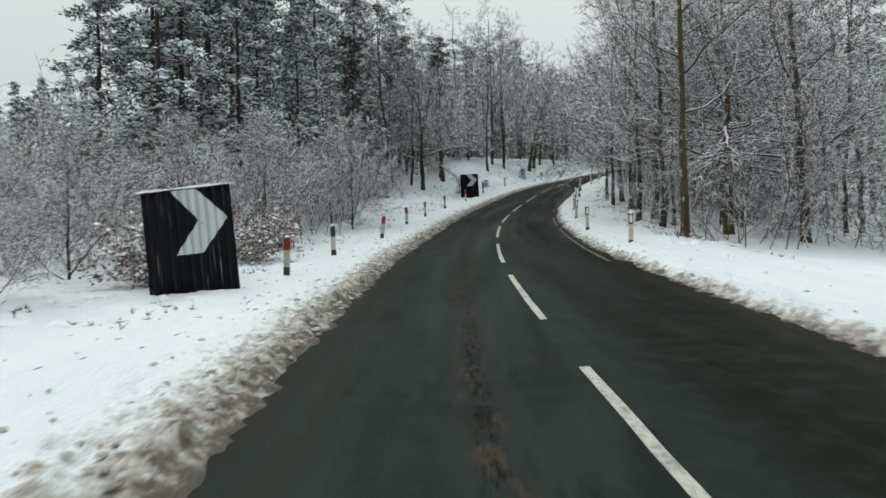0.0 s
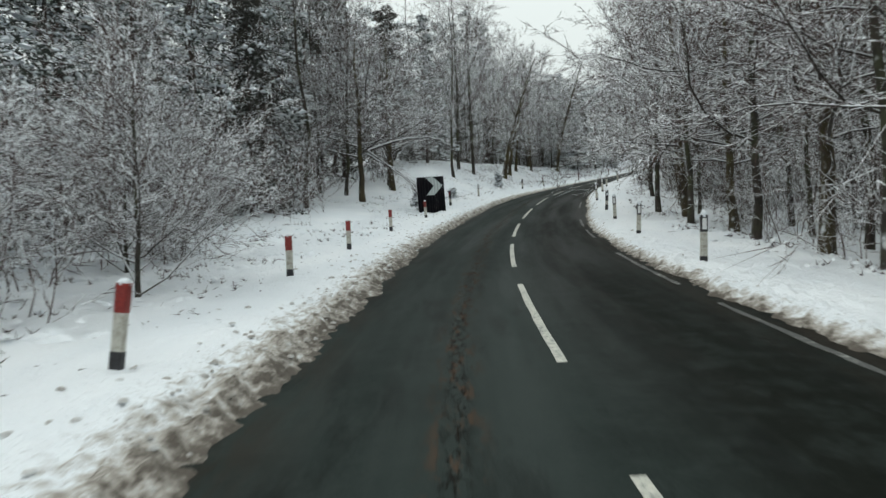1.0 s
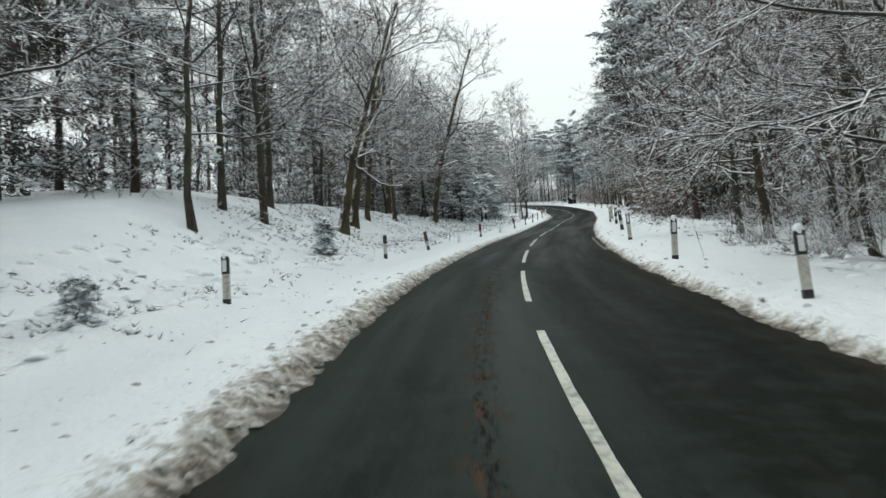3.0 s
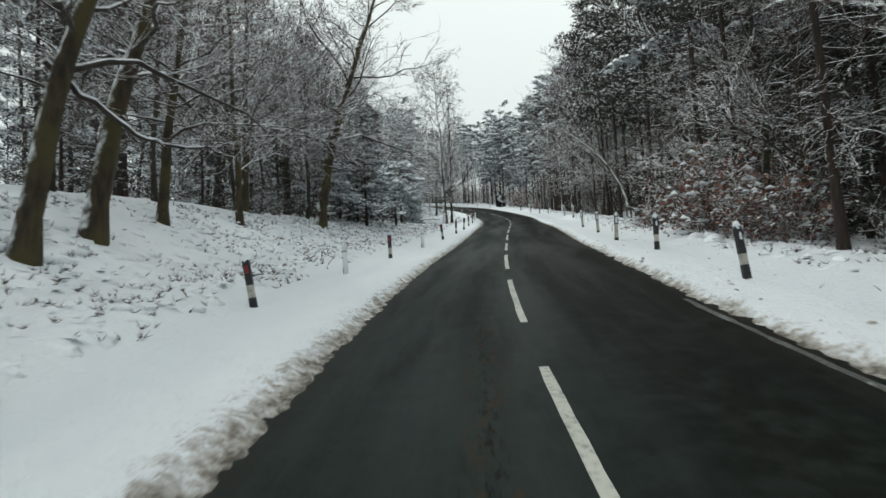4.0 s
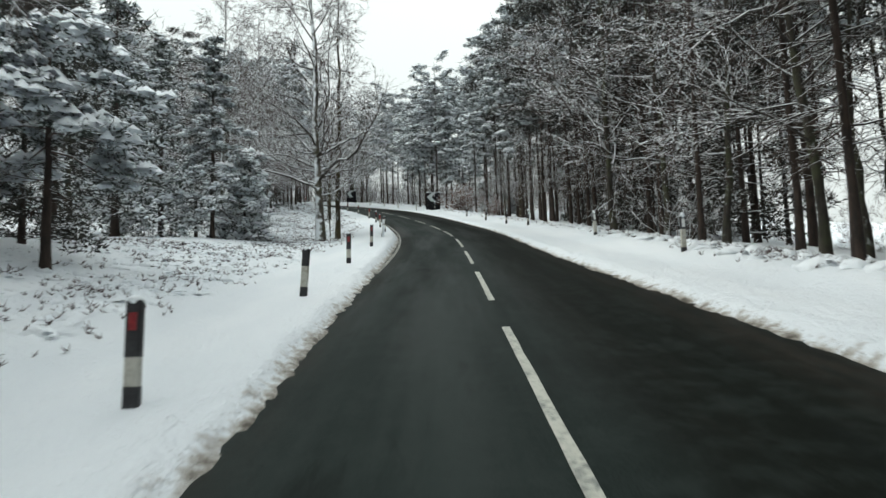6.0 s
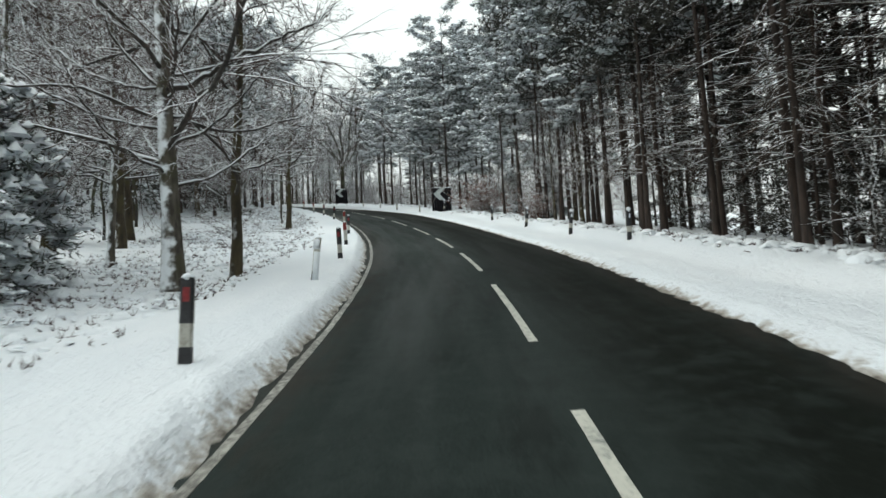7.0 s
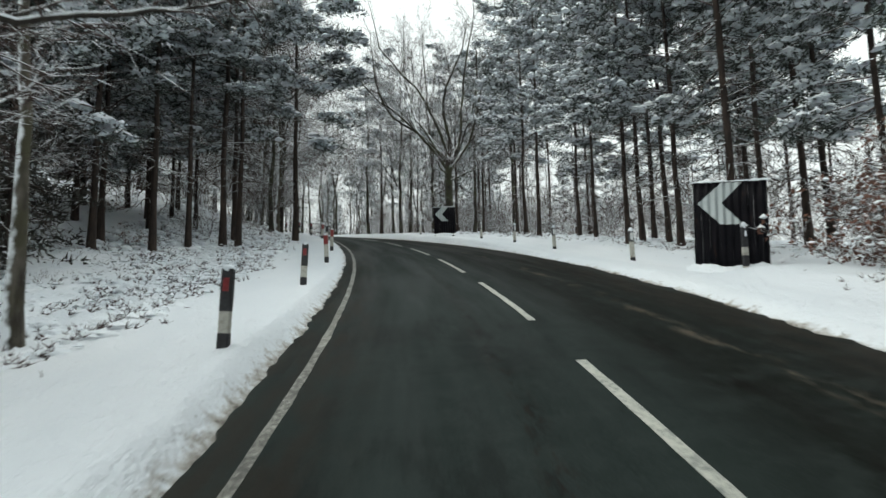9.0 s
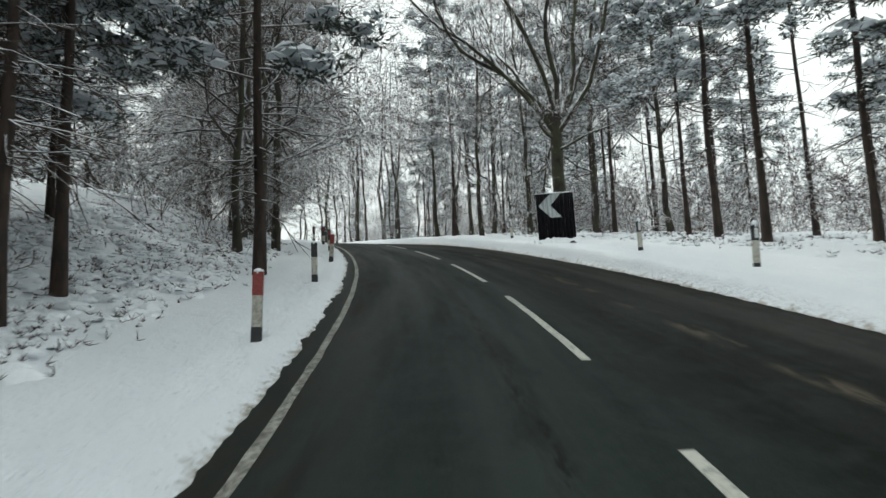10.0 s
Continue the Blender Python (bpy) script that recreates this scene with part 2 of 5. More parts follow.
# ---- the line of the road: heading, slope and cross-fall every 12 m ----
STEP = 12.0
HEADING = [1, -0.72, -3.67, -7.63, -11.84, -16.28, -20.86, -24.75, -27.6, -29.04, -29.46, -29.88, -29.89, -28.4, -24.71, -20.44, -15.72, -11.96,
           -8.53, -3.98, 1.14, 5.31, 9.51, 14, 18, 20, 20, 20]
SLOPE = [4.93, 4.84, 6.35, 7.09, 8.1, 9.64, 9.23, 8.9, 8.98, 8.47, 9.17, 8.93, 8.81, 9.68, 9.8, 10.66, 11.29, 11.13, 10.97, 10.71, 10.54, 9.5, 8.5,
         7.5, 6.5, 5.5, 5, 5]
BANK = [-2.06, -1.66, -1.18, -0.63, -0.03, 0.45, 0.09, -0.99, -1.93, -2.08, -1.84, -1.32, -0.85, -1.04, -1.74, -2.3, -2.31, -1.77,
        -0.83, 0.0, 0.5, 0.5, 0.5, 0.5, 0.5, 0.5, 0.5, 0.5]


def spline(values, x):
    """Natural cubic through values at every STEP metres."""
    n = len(values)
    a, r = np.eye(n), np.zeros(n)
    for j in range(1, n - 1):
        a[j, j - 1:j + 2] = 1, 4, 1
        r[j] = 6 * (values[j + 1] - 2 * values[j] + values[j - 1])
    m = np.linalg.solve(a, r)
    x = np.clip(np.asarray(x, float) / STEP, 0, n - 1.000001)
    k = x.astype(int)
    u = x - k
    v = np.asarray(values)
    return m[k] * (1 - u) ** 3 / 6 + m[k + 1] * u ** 3 / 6 + (v[k] - m[k] / 6) * (1 - u) + (v[k + 1] - m[k + 1] / 6) * u


LINE_S = np.arange(-60, 324.01, 0.5)
_h, _g = np.radians(spline(HEADING, LINE_S)), np.radians(spline(SLOPE, LINE_S))
_step = np.stack([-np.sin(_h) * np.cos(_g), np.cos(_h) * np.cos(_g), np.sin(_g)], 1) * 0.5
LINE = np.concatenate([[[0, 0, 0]], np.cumsum((_step[1:] + _step[:-1]) / 2, 0)])
LINE += np.array([1.510, 0.157, -1.752]) - LINE[120]
EDGE_L = ([-60, 15, 23, 28, 34, 45, 58, 68, 86, 95, 106, 128, 145, 153, 161, 172, 187, 195, 209, 232, 330],
          [-3.2, -3.2, -3.1, -2.87, -2.75, -2.9, -2.8, -2.7, -2.6, -2.6, -2.62, -2.58, -2.93, -3.07, -3.1, -3.38, -3.45, -3.65, -3.5, -3.45, -3.45])
EDGE_R = ([-60, 0, 14, 30, 50, 59, 66, 80, 92, 110, 120, 132, 145, 155, 175, 185, 195, 201, 208, 222, 230, 245, 330],
          [2.8, 2.8, 3.05, 2.95, 2.9, 3.15, 2.9, 2.8, 2.9, 3.1, 3.25, 3.2, 2.9, 2.8, 2.85, 3.0, 3.2, 3.5, 3.8, 3.9, 4.0, 4.1, 4.1])
# height of the ground over the road's edge at three distances from it
LEFT_S = [-60, 20, 40, 60, 75, 85, 100, 115, 130, 150, 165, 195, 215, 225, 240, 330]
LEFT_H = {4: [0.1, 0.1, 0.2, 0.3, 0.45, 0.6, 0.6, 0.55, 0.45, 0.35, -0.1, -0.2, 0.05, 0.4, 0.8, 1.0],
          11: [0.0, 0.1, 0.5, 0.8, 2.4, 3.7, 3.2, 2.6, 1.8, 1.0, 0.05, 0.0, 0.6, 1.5, 2.7, 3.0],
          25: [-0.5, 0.0, 1.0, 1.7, 3.6, 5.0, 4.9, 4.3, 3.0, 1.8, 0.8, 1.0, 2.0, 3.5, 5.0, 5.5]}
RIGHT_S = [-60, 30, 70, 100, 118, 140, 165, 190, 207, 232, 330]
RIGHT_H = {3: [0.15, 0.1, 0.1, 0.3, 0.4, 0.45, 0.45, 0.4, 0.35, 0.6, 0.7],
           6: [-0.3, -0.4, -0.4, 0.1, 0.2, 0.2, 0.2, 0.2, 0.4, 0.8, 0.9],
           20: [-1.5, -1.5, -1.5, -1.5, -1.5, -1.5, -1.2, -0.6, 0.2, 0.6, 0.6]}


def along(s):
    return np.stack([np.interp(s, LINE_S, LINE[:, i]) for i in range(3)], -1)


def across(s):
    h = np.radians(spline(HEADING, s))
    return np.stack([np.cos(h), np.sin(h), 0 * h], -1)


def hump(u, a, b):
    x = np.clip((u - a) / (b - a), 0, 1)
    return x * x * (3 - 2 * x)


def height(s, d):
    """Height of the snow or road at s metres along and d metres to the right of the middle."""
    s, d = np.asarray(s, float), np.asarray(d, float)
    lo, hi = np.interp(s, *EDGE_L), np.interp(s, *EDGE_R)
    base = np.interp(s, LINE_S, LINE[:, 2]) - np.clip(d, lo, hi) * np.tan(np.radians(spline(BANK, s)))
    ul, ur = np.maximum(lo - d, 0), np.maximum(d - hi, 0)
    out = np.zeros(np.broadcast(s, d).shape)
    for u, ks, tab in ((ul, LEFT_S, LEFT_H), (ur, RIGHT_S, RIGHT_H)):
        (u1, v1), (u2, v2), (u3, v3) = [(k, np.interp(s, ks, v)) for k, v in tab.items()]
        rim = 0.16 + (0.30 * hump(s, 212, 234) if tab is RIGHT_H else 0.12 * hump(s, 135, 152) * (1 - hump(s, 196, 210)))
        bank = rim * hump(u, 0, 0.4)
        p = np.where(u < u1, bank + (v1 - rim) * hump(u, u1 * 0.6, u1),
                     np.where(u < u2, v1 + (v2 - v1) * hump(u, u1, u2), v2 + (v3 - v2) * np.clip((u - u2) / (u3 - u2), 0, 6)))
        out = out + np.where(u > 0, p, 0)
    return base + out


def place(s, d, lift=0.0):
    """A point of the ground, or lift metres over it."""
    p = along(s) + across(s) * np.asarray(d, float)[..., None]
    p[..., 2] = height(s, d) + lift
    return p


def nearest(x, y):
    """The way along the road and the distance to the right of its middle, for places in the plan."""
    x, y = np.ravel(x), np.ravel(y)
    s = np.empty(len(x))
    for a in range(0, len(x), 4000):
        q = (x[a:a + 4000, None] - LINE[None, :, 0]) ** 2 + (y[a:a + 4000, None] - LINE[None, :, 1]) ** 2
        s[a:a + 4000] = LINE_S[q.argmin(1)]
    p, r = along(s), across(s)
    return s, (x - p[:, 0]) * r[:, 0] + (y - p[:, 1]) * r[:, 1]

# ---- mesh helpers ----
def mesh_of(name, verts, faces, material, smooth=True, uv=None, attr=None):
    me = bpy.data.meshes.new(name)
    me.from_pydata(np.asarray(verts).reshape(-1, 3).tolist(), [], faces if isinstance(faces, list) else faces.tolist())
    me.materials.append(material)
    if smooth:
        me.polygons.foreach_set("use_smooth", np.ones(len(me.polygons), bool))
    if uv is not None:
        lay = me.uv_layers.new(name="UVMap")
        idx = np.empty(len(me.loops), np.int32)
        me.loops.foreach_get("vertex_index", idx)
        lay.data.foreach_set("uv", np.asarray(uv, float).reshape(-1, 2)[idx].ravel())
    if attr is not None:
        at = me.attributes.new(attr[0], "FLOAT", "POINT")
        at.data.foreach_set("value", np.asarray(attr[1], float).ravel())
    me.update()
    return me


def part(name, me, parent, label=""):
    ob = new(name, me)
    ob.parent = parent
    if label:
        ob["label"] = label
    return ob


def grid_faces(a, b):
    i = np.arange(a * b).reshape(a, b)
    return np.stack([i[:-1, :-1], i[:-1, 1:], i[1:, 1:], i[1:, :-1]], -1).reshape(-1, 4)


def join(*pieces):
    """Join (verts, faces) pairs."""
    vs, fs, n = [], [], 0
    for v, f in pieces:
        v = np.asarray(v, float).reshape(-1, 3)
        vs.append(v)
        fs += [[i + n for i in q] for q in (f if isinstance(f, list) else np.asarray(f).tolist())]
        n += len(v)
    return np.concatenate(vs), fs


def block(w, d, z0, z1, bevel=0.008, x=0.0, y=0.0, top=1.0):
    """An upright block with chamfered vertical edges, tapering to top."""
    pts = []
    for z, k in ((z0, 1.0), (z1, top)):
        a, b = w / 2 * k, d / 2 * k
        for sx, sy, first in ((1, 1, 0), (-1, 1, 1), (-1, -1, 0), (1, -1, 1)):
            p, q = (sx * a, sy * (b - bevel)), (sx * (a - bevel), sy * b)
            for e in ((p, q) if not first else (q, p)):
                pts.append((x + e[0], y + e[1], z))
    faces = [[i, (i + 1) % 8, 8 + (i + 1) % 8, 8 + i] for i in range(8)] + [list(range(7, -1, -1)), list(range(8, 16))]
    return pts, faces


def lump(rng, rx, ry, rz, at=(0, 0, 0), rings=4, around=8):
    """An uneven cushion of snow."""
    v = [(0, 0, rz)]
    for i in range(1, rings + 1):
        a = math.pi * 0.62 * i / rings
        for j in range(around):
            b = 2 * math.pi * j / around
            k = 1 + rng.uniform(-0.16, 0.16)
            v.append((rx * math.sin(a) * math.cos(b) * k, ry * math.sin(a) * math.sin(b) * k, rz * math.cos(a)))
    f = [[0, 1 + j, 1 + (j + 1) % around] for j in range(around)]
    for i in range(rings - 1):
        o = 1 + i * around
        f += [[o + j, o + around + j, o + around + (j + 1) % around, o + (j + 1) % around] for j in range(around)]
    return np.array(v) + np.array(at), f


def tubes(lines, radii, sides):
    """Tubes round polylines, all of one length: lines (n, k, 3), radii (n, k)."""
    lines, radii = np.asarray(lines, float), np.asarray(radii, float)
    n, k, _ = lines.shape
    t = np.gradient(lines, axis=1)
    t /= np.linalg.norm(t, axis=2, keepdims=True) + 1e-9
    mean = t.mean(1, keepdims=True)
    ref = np.where(np.abs(mean[..., 2:3]) > 0.85, np.array([1.0, 0, 0]), np.array([0, 0, 1.0]))
    side = np.cross(t, np.broadcast_to(ref, t.shape))
    side /= np.linalg.norm(side, axis=2, keepdims=True) + 1e-9
    up = np.cross(side, t)
    a = np.pi / 2 + 2 * np.pi * np.arange(sides) / sides
    v = lines[:, :, None] + radii[:, :, None, None] * (np.cos(a)[:, None] * side[:, :, None] + np.sin(a)[:, None] * up[:, :, None])
    i = np.arange(n * k * sides).reshape(n, k, sides)
    j = np.roll(i, -1, 2)
    f = np.stack([i[:, :-1], j[:, :-1], j[:, 1:], i[:, 1:]], -1).reshape(-1, 4)
    return v.reshape(-1, 3), f


def spikes_of(lines, radii):
    """Three-sided spikes along two-point lines: (n, 2, 3), radii at the foot (n,)."""
    lines, radii = np.asarray(lines, float), np.asarray(radii, float)
    n = len(lines)
    t = lines[:, 1] - lines[:, 0]
    t /= np.linalg.norm(t, axis=1, keepdims=True) + 1e-9
    side = np.cross(t, np.where(np.abs(t[:, 2:3]) > 0.9, np.array([1.0, 0, 0]), np.array([0, 0, 1.0])))
    side /= np.linalg.norm(side, axis=1, keepdims=True) + 1e-9
    up = np.cross(side, t)
    ring = [lines[:, 0] + radii[:, None] * (math.cos(a) * side + math.sin(a) * up) for a in (1.571, 3.665, 5.760)]
    v = np.stack([*ring, lines[:, 1]], 1).reshape(-1, 3)
    i = np.arange(n)[:, None] * 4
    return v, np.concatenate([i + np.array([[0, 1, 3]]), i + np.array([[1, 2, 3]]), i + np.array([[2, 0, 3]])])


def slivers(rng, foot, tip, half):
    """The finest twigs and needles: one slim tapering blade from foot to tip each, (n, 3) and (n, 3)."""
    t = tip - foot
    side = np.cross(t, rng.normal(0, 1, t.shape))
    side *= half / (np.linalg.norm(side, axis=1, keepdims=True) + 1e-9)
    v = np.stack([foot - side, foot + side, tip], 1).reshape(-1, 3)
    return v, np.arange(len(t) * 3).reshape(-1, 3)


def offshoots(rng, lines, count, share, half, spray=0.75, flat=0.6, droop=0.0):
    """Slivers that branch off two-point lines (n, 2, 3), count from each."""
    lines = np.asarray(lines, float)
    a, d = lines[:, 0], lines[:, 1] - lines[:, 0]
    size = np.linalg.norm(d, axis=1)[:, None, None]
    way = d[:, None] / (size + 1e-9) + rng.normal(0, spray, (len(a), count, 3)) * np.array([1, 1, flat]) - np.array([0, 0, droop])
    way /= np.linalg.norm(way, axis=2, keepdims=True) + 1e-9
    foot = a[:, None] + d[:, None] * rng.uniform(0.1, 0.95, (len(a), count, 1))
    tip = foot + way * size * rng.uniform(0.35, 1.0, (len(a), count, 1)) * share
    return slivers(rng, foot.reshape(-1, 3), tip.reshape(-1, 3), half)


# ---- trees ----
def bough(rng, start, way, length, k, lift, wander):
    """A polyline of k points that bends upwards by lift (droops where it is negative)."""
    d = np.array(way, float)
    d /= np.linalg.norm(d)
    p, out = np.array(start, float), [np.array(start, float)]
    for i in range(k - 1):
        d = d + np.array([0, 0, lift / (k - 1)]) + rng.normal(0, wander, 3)
        d /= np.linalg.norm(d)
        p = p + d * length / (k - 1)
        out.append(p)
    return np.array(out)


def at_share(line, f):
    x = f * (len(line) - 1)
    i = min(int(x), len(line) - 2)
    return line[i] + (line[i + 1] - line[i]) * (x - i), line[i + 1] - line[i]


def turned(rng, d, angle, flat=0.4):
    """A direction at that angle from d, to a random side, flattened by flat."""
    d = d / (np.linalg.norm(d) + 1e-9)
    r = rng.normal(0, 1, 3) * np.array([1, 1, flat])
    r -= d * (r @ d)
    r /= np.linalg.norm(r) + 1e-9
    return d * math.cos(angle) + r * math.sin(angle)


def trunk_line(rng, h, k, lean, wander, bend=1.2):
    z = np.linspace(0, 1, k)
    x = lean[0] * z ** bend * h + np.cumsum(rng.normal(0, wander, k)) * h / k
    y = lean[1] * z ** bend * h + np.cumsum(rng.normal(0, wander, k)) * h / k
    x, y = x - x[0], y - y[0]
    return np.stack([x, y, z * h - 0.3 * (z == 0)], 1)


def trunk_mesh(rng, line, r0, r1, sides, material, name="trunk"):
    z = np.linspace(0, 1, len(line))
    r = r0 + (r1 - r0) * z ** 0.85
    r[0] *= 1.35
    v, f = tubes(line[None], r[None], sides)
    v += rng.normal(0, r0 * 0.05, v.shape) * np.array([1, 1, 0])
    return mesh_of(name, v, f, material)


def leafless(rng, name, label, h, r0, bark, first=0.25, limbs=18, subs=8, twigs=6, spread=0.36, rise=0.75, lean=(0, 0), thick=1.0,
             twig_mat=None, fork=True, droop=0.0, wander=0.05, sides=5, bend=1.2, fan=0.4, offs=4):
    """A bare broadleaved tree: trunk, crooked limbs and a crown of snow-lined twigs."""
    root = tagged(new(name), label, "tree")
    line = trunk_line(rng, h * (0.8 if fork else 0.97), 14, lean, wander, bend)
    part("trunk", trunk_mesh(rng, line, r0, r0 * 0.18, 10, bark), root)
    big, sub, fine, br, sr, fr = [], [], [], [], [], []
    for i in range(limbs):
        f = first + (1 - first) * (i + rng.uniform(0, 0.9)) / limbs
        p, d = at_share(line, f)
        az = i * 2.4 + rng.uniform(-0.5, 0.5)
        up = rise * (0.45 + 0.75 * f) + rng.uniform(-0.2, 0.2)
        length = h * spread * (1.15 - 0.75 * f) * rng.uniform(0.65, 1.25)
        b = bough(rng, p, (math.cos(az), math.sin(az), up), length, 8, 0.35 - droop, 0.2)
        big.append(b)
        rr = r0 * (0.36 - 0.22 * f) * (length / (h * spread)) ** 0.6
        br.append(np.linspace(rr, rr * 0.22, 8))
        for j in range(subs):
            g = 0.18 + 0.82 * (j + rng.random()) / subs
            q, e = at_share(b, g)
            s_len = length * rng.uniform(0.28, 0.58) * (1.15 - 0.6 * g)
            c = bough(rng, q, turned(rng, e, rng.uniform(0.4, 0.95), fan), s_len, 4, 0.12 - droop * 1.3, 0.24)
            sub.append(c)
            sr.append(np.linspace(rr * 0.22, rr * 0.06, 4) + 0.004 * thick)
            for m in range(twigs):
                w, e2 = at_share(c, 0.12 + 0.88 * (m + rng.random()) / twigs)
                t = bough(rng, w, turned(rng, e2, rng.uniform(0.35, 0.95), fan), s_len * rng.uniform(0.22, 0.55), 2, 0.1 - droop * 1.6, 0.15)
                fine.append(t)
                fr.append(0.0085 * thick)
    tagged(part("branching", mesh_of("branching", *tubes(big, br, sides), M_LIMB), root), kind="stuff")
    a, b, c = tubes(sub, sr, 3), spikes_of(fine, np.array(fr) * 1.2), offshoots(rng, fine, offs, 0.75, 0.0085 * thick, 0.7, 0.55, droop)
    tagged(part("crown", mesh_of("crown", *join(a, b, c), twig_mat or M_TWIG), root, "fine twigs lined with snow"), kind="stuff")
    return root


def tufts(rng, at, way, count, length, width, spray=0.9):
    """Bunches of needles: slim three-sided spikes that fan out from each place."""
    at, way = np.asarray(at, float), np.asarray(way, float)
    n = len(at)
    d = way[:, None] + rng.normal(0, spray, (n, count, 3)) * np.array([1, 1, 0.6])
    d /= np.linalg.norm(d, axis=2, keepdims=True)
    tip = at[:, None] + d * (length * rng.uniform(0.6, 1.2, (n, count, 1)))
    ref = rng.normal(0, 1, (n, count, 3))
    a = np.cross(d, ref)
    a /= np.linalg.norm(a, axis=2, keepdims=True)
    b = np.cross(d, a)
    base = at[:, None] + d * length * 0.1
    ring = [base + width * (math.cos(x) * a + math.sin(x) * b) for x in (0, 2.094, 4.189)]
    v = np.stack([*ring, tip], 2).reshape(-1, 3)
    i = np.arange(n * count)[:, None] * 4
    f = np.concatenate([i + np.array([[0, 1, 3]]), i + np.array([[1, 2, 3]]), i + np.array([[2, 0, 3]])])
    return v, f


def clumps(rng, at, count, radius, flat, length, half):
    """Cushions of needle sprays: short blades that point outwards and up all over a flattened heap round each place."""
    at = np.asarray(at, float)
    n = len(at)
    out = rng.normal(0, 1, (n, count, 3))
    out /= np.linalg.norm(out, axis=2, keepdims=True)
    size = rng.uniform(0.6, 1.25, (n, 1, 1)) * radius
    foot = at[:, None] + out * size * rng.uniform(0.25, 1.0, (n, count, 1)) ** 0.6 * np.array([1, 1, flat])
    way = out * np.array([1, 1, 0.5]) + rng.normal(0, 0.45, (n, count, 3)) + np.array([0, 0, 0.12])
    way /= np.linalg.norm(way, axis=2, keepdims=True)
    tip = foot + way * length * rng.uniform(0.6, 1.25, (n, count, 1))
    return slivers(rng, foot.reshape(-1, 3), tip.reshape(-1, 3), half)


def pads(rng, at, size, flat=0.45, corners=6):
    """Small uneven cushions of snow that lie on the needles."""
    at = np.asarray(at, float)
    n = len(at)
    m = corners
    base = np.array([[math.cos(6.283 * i / m), math.sin(6.283 * i / m), 0] for i in range(m)] + [[0, 0, 1.0]])
    s = size * rng.uniform(0.5, 1.25, (n, 1, 1)) * np.array([1, 1, flat])
    v = base[None] * s * rng.uniform(0.7, 1.3, (n, m + 1, 1))
    turn = rng.uniform(0, 6.28, n)
    c, k = np.cos(turn)[:, None], np.sin(turn)[:, None]
    v = np.stack([v[..., 0] * c - v[..., 1] * k, v[..., 0] * k + v[..., 1] * c, v[..., 2]], -1) + at[:, None]
    v[:, :m, 2] -= rng.uniform(0.0, 0.5, (n, m)) * size * flat
    f = np.array([[i, (i + 1) % m, m] for i in range(m)])
    return v.reshape(-1, 3), (np.arange(n)[:, None, None] * (m + 1) + f[None]).reshape(-1, 3)


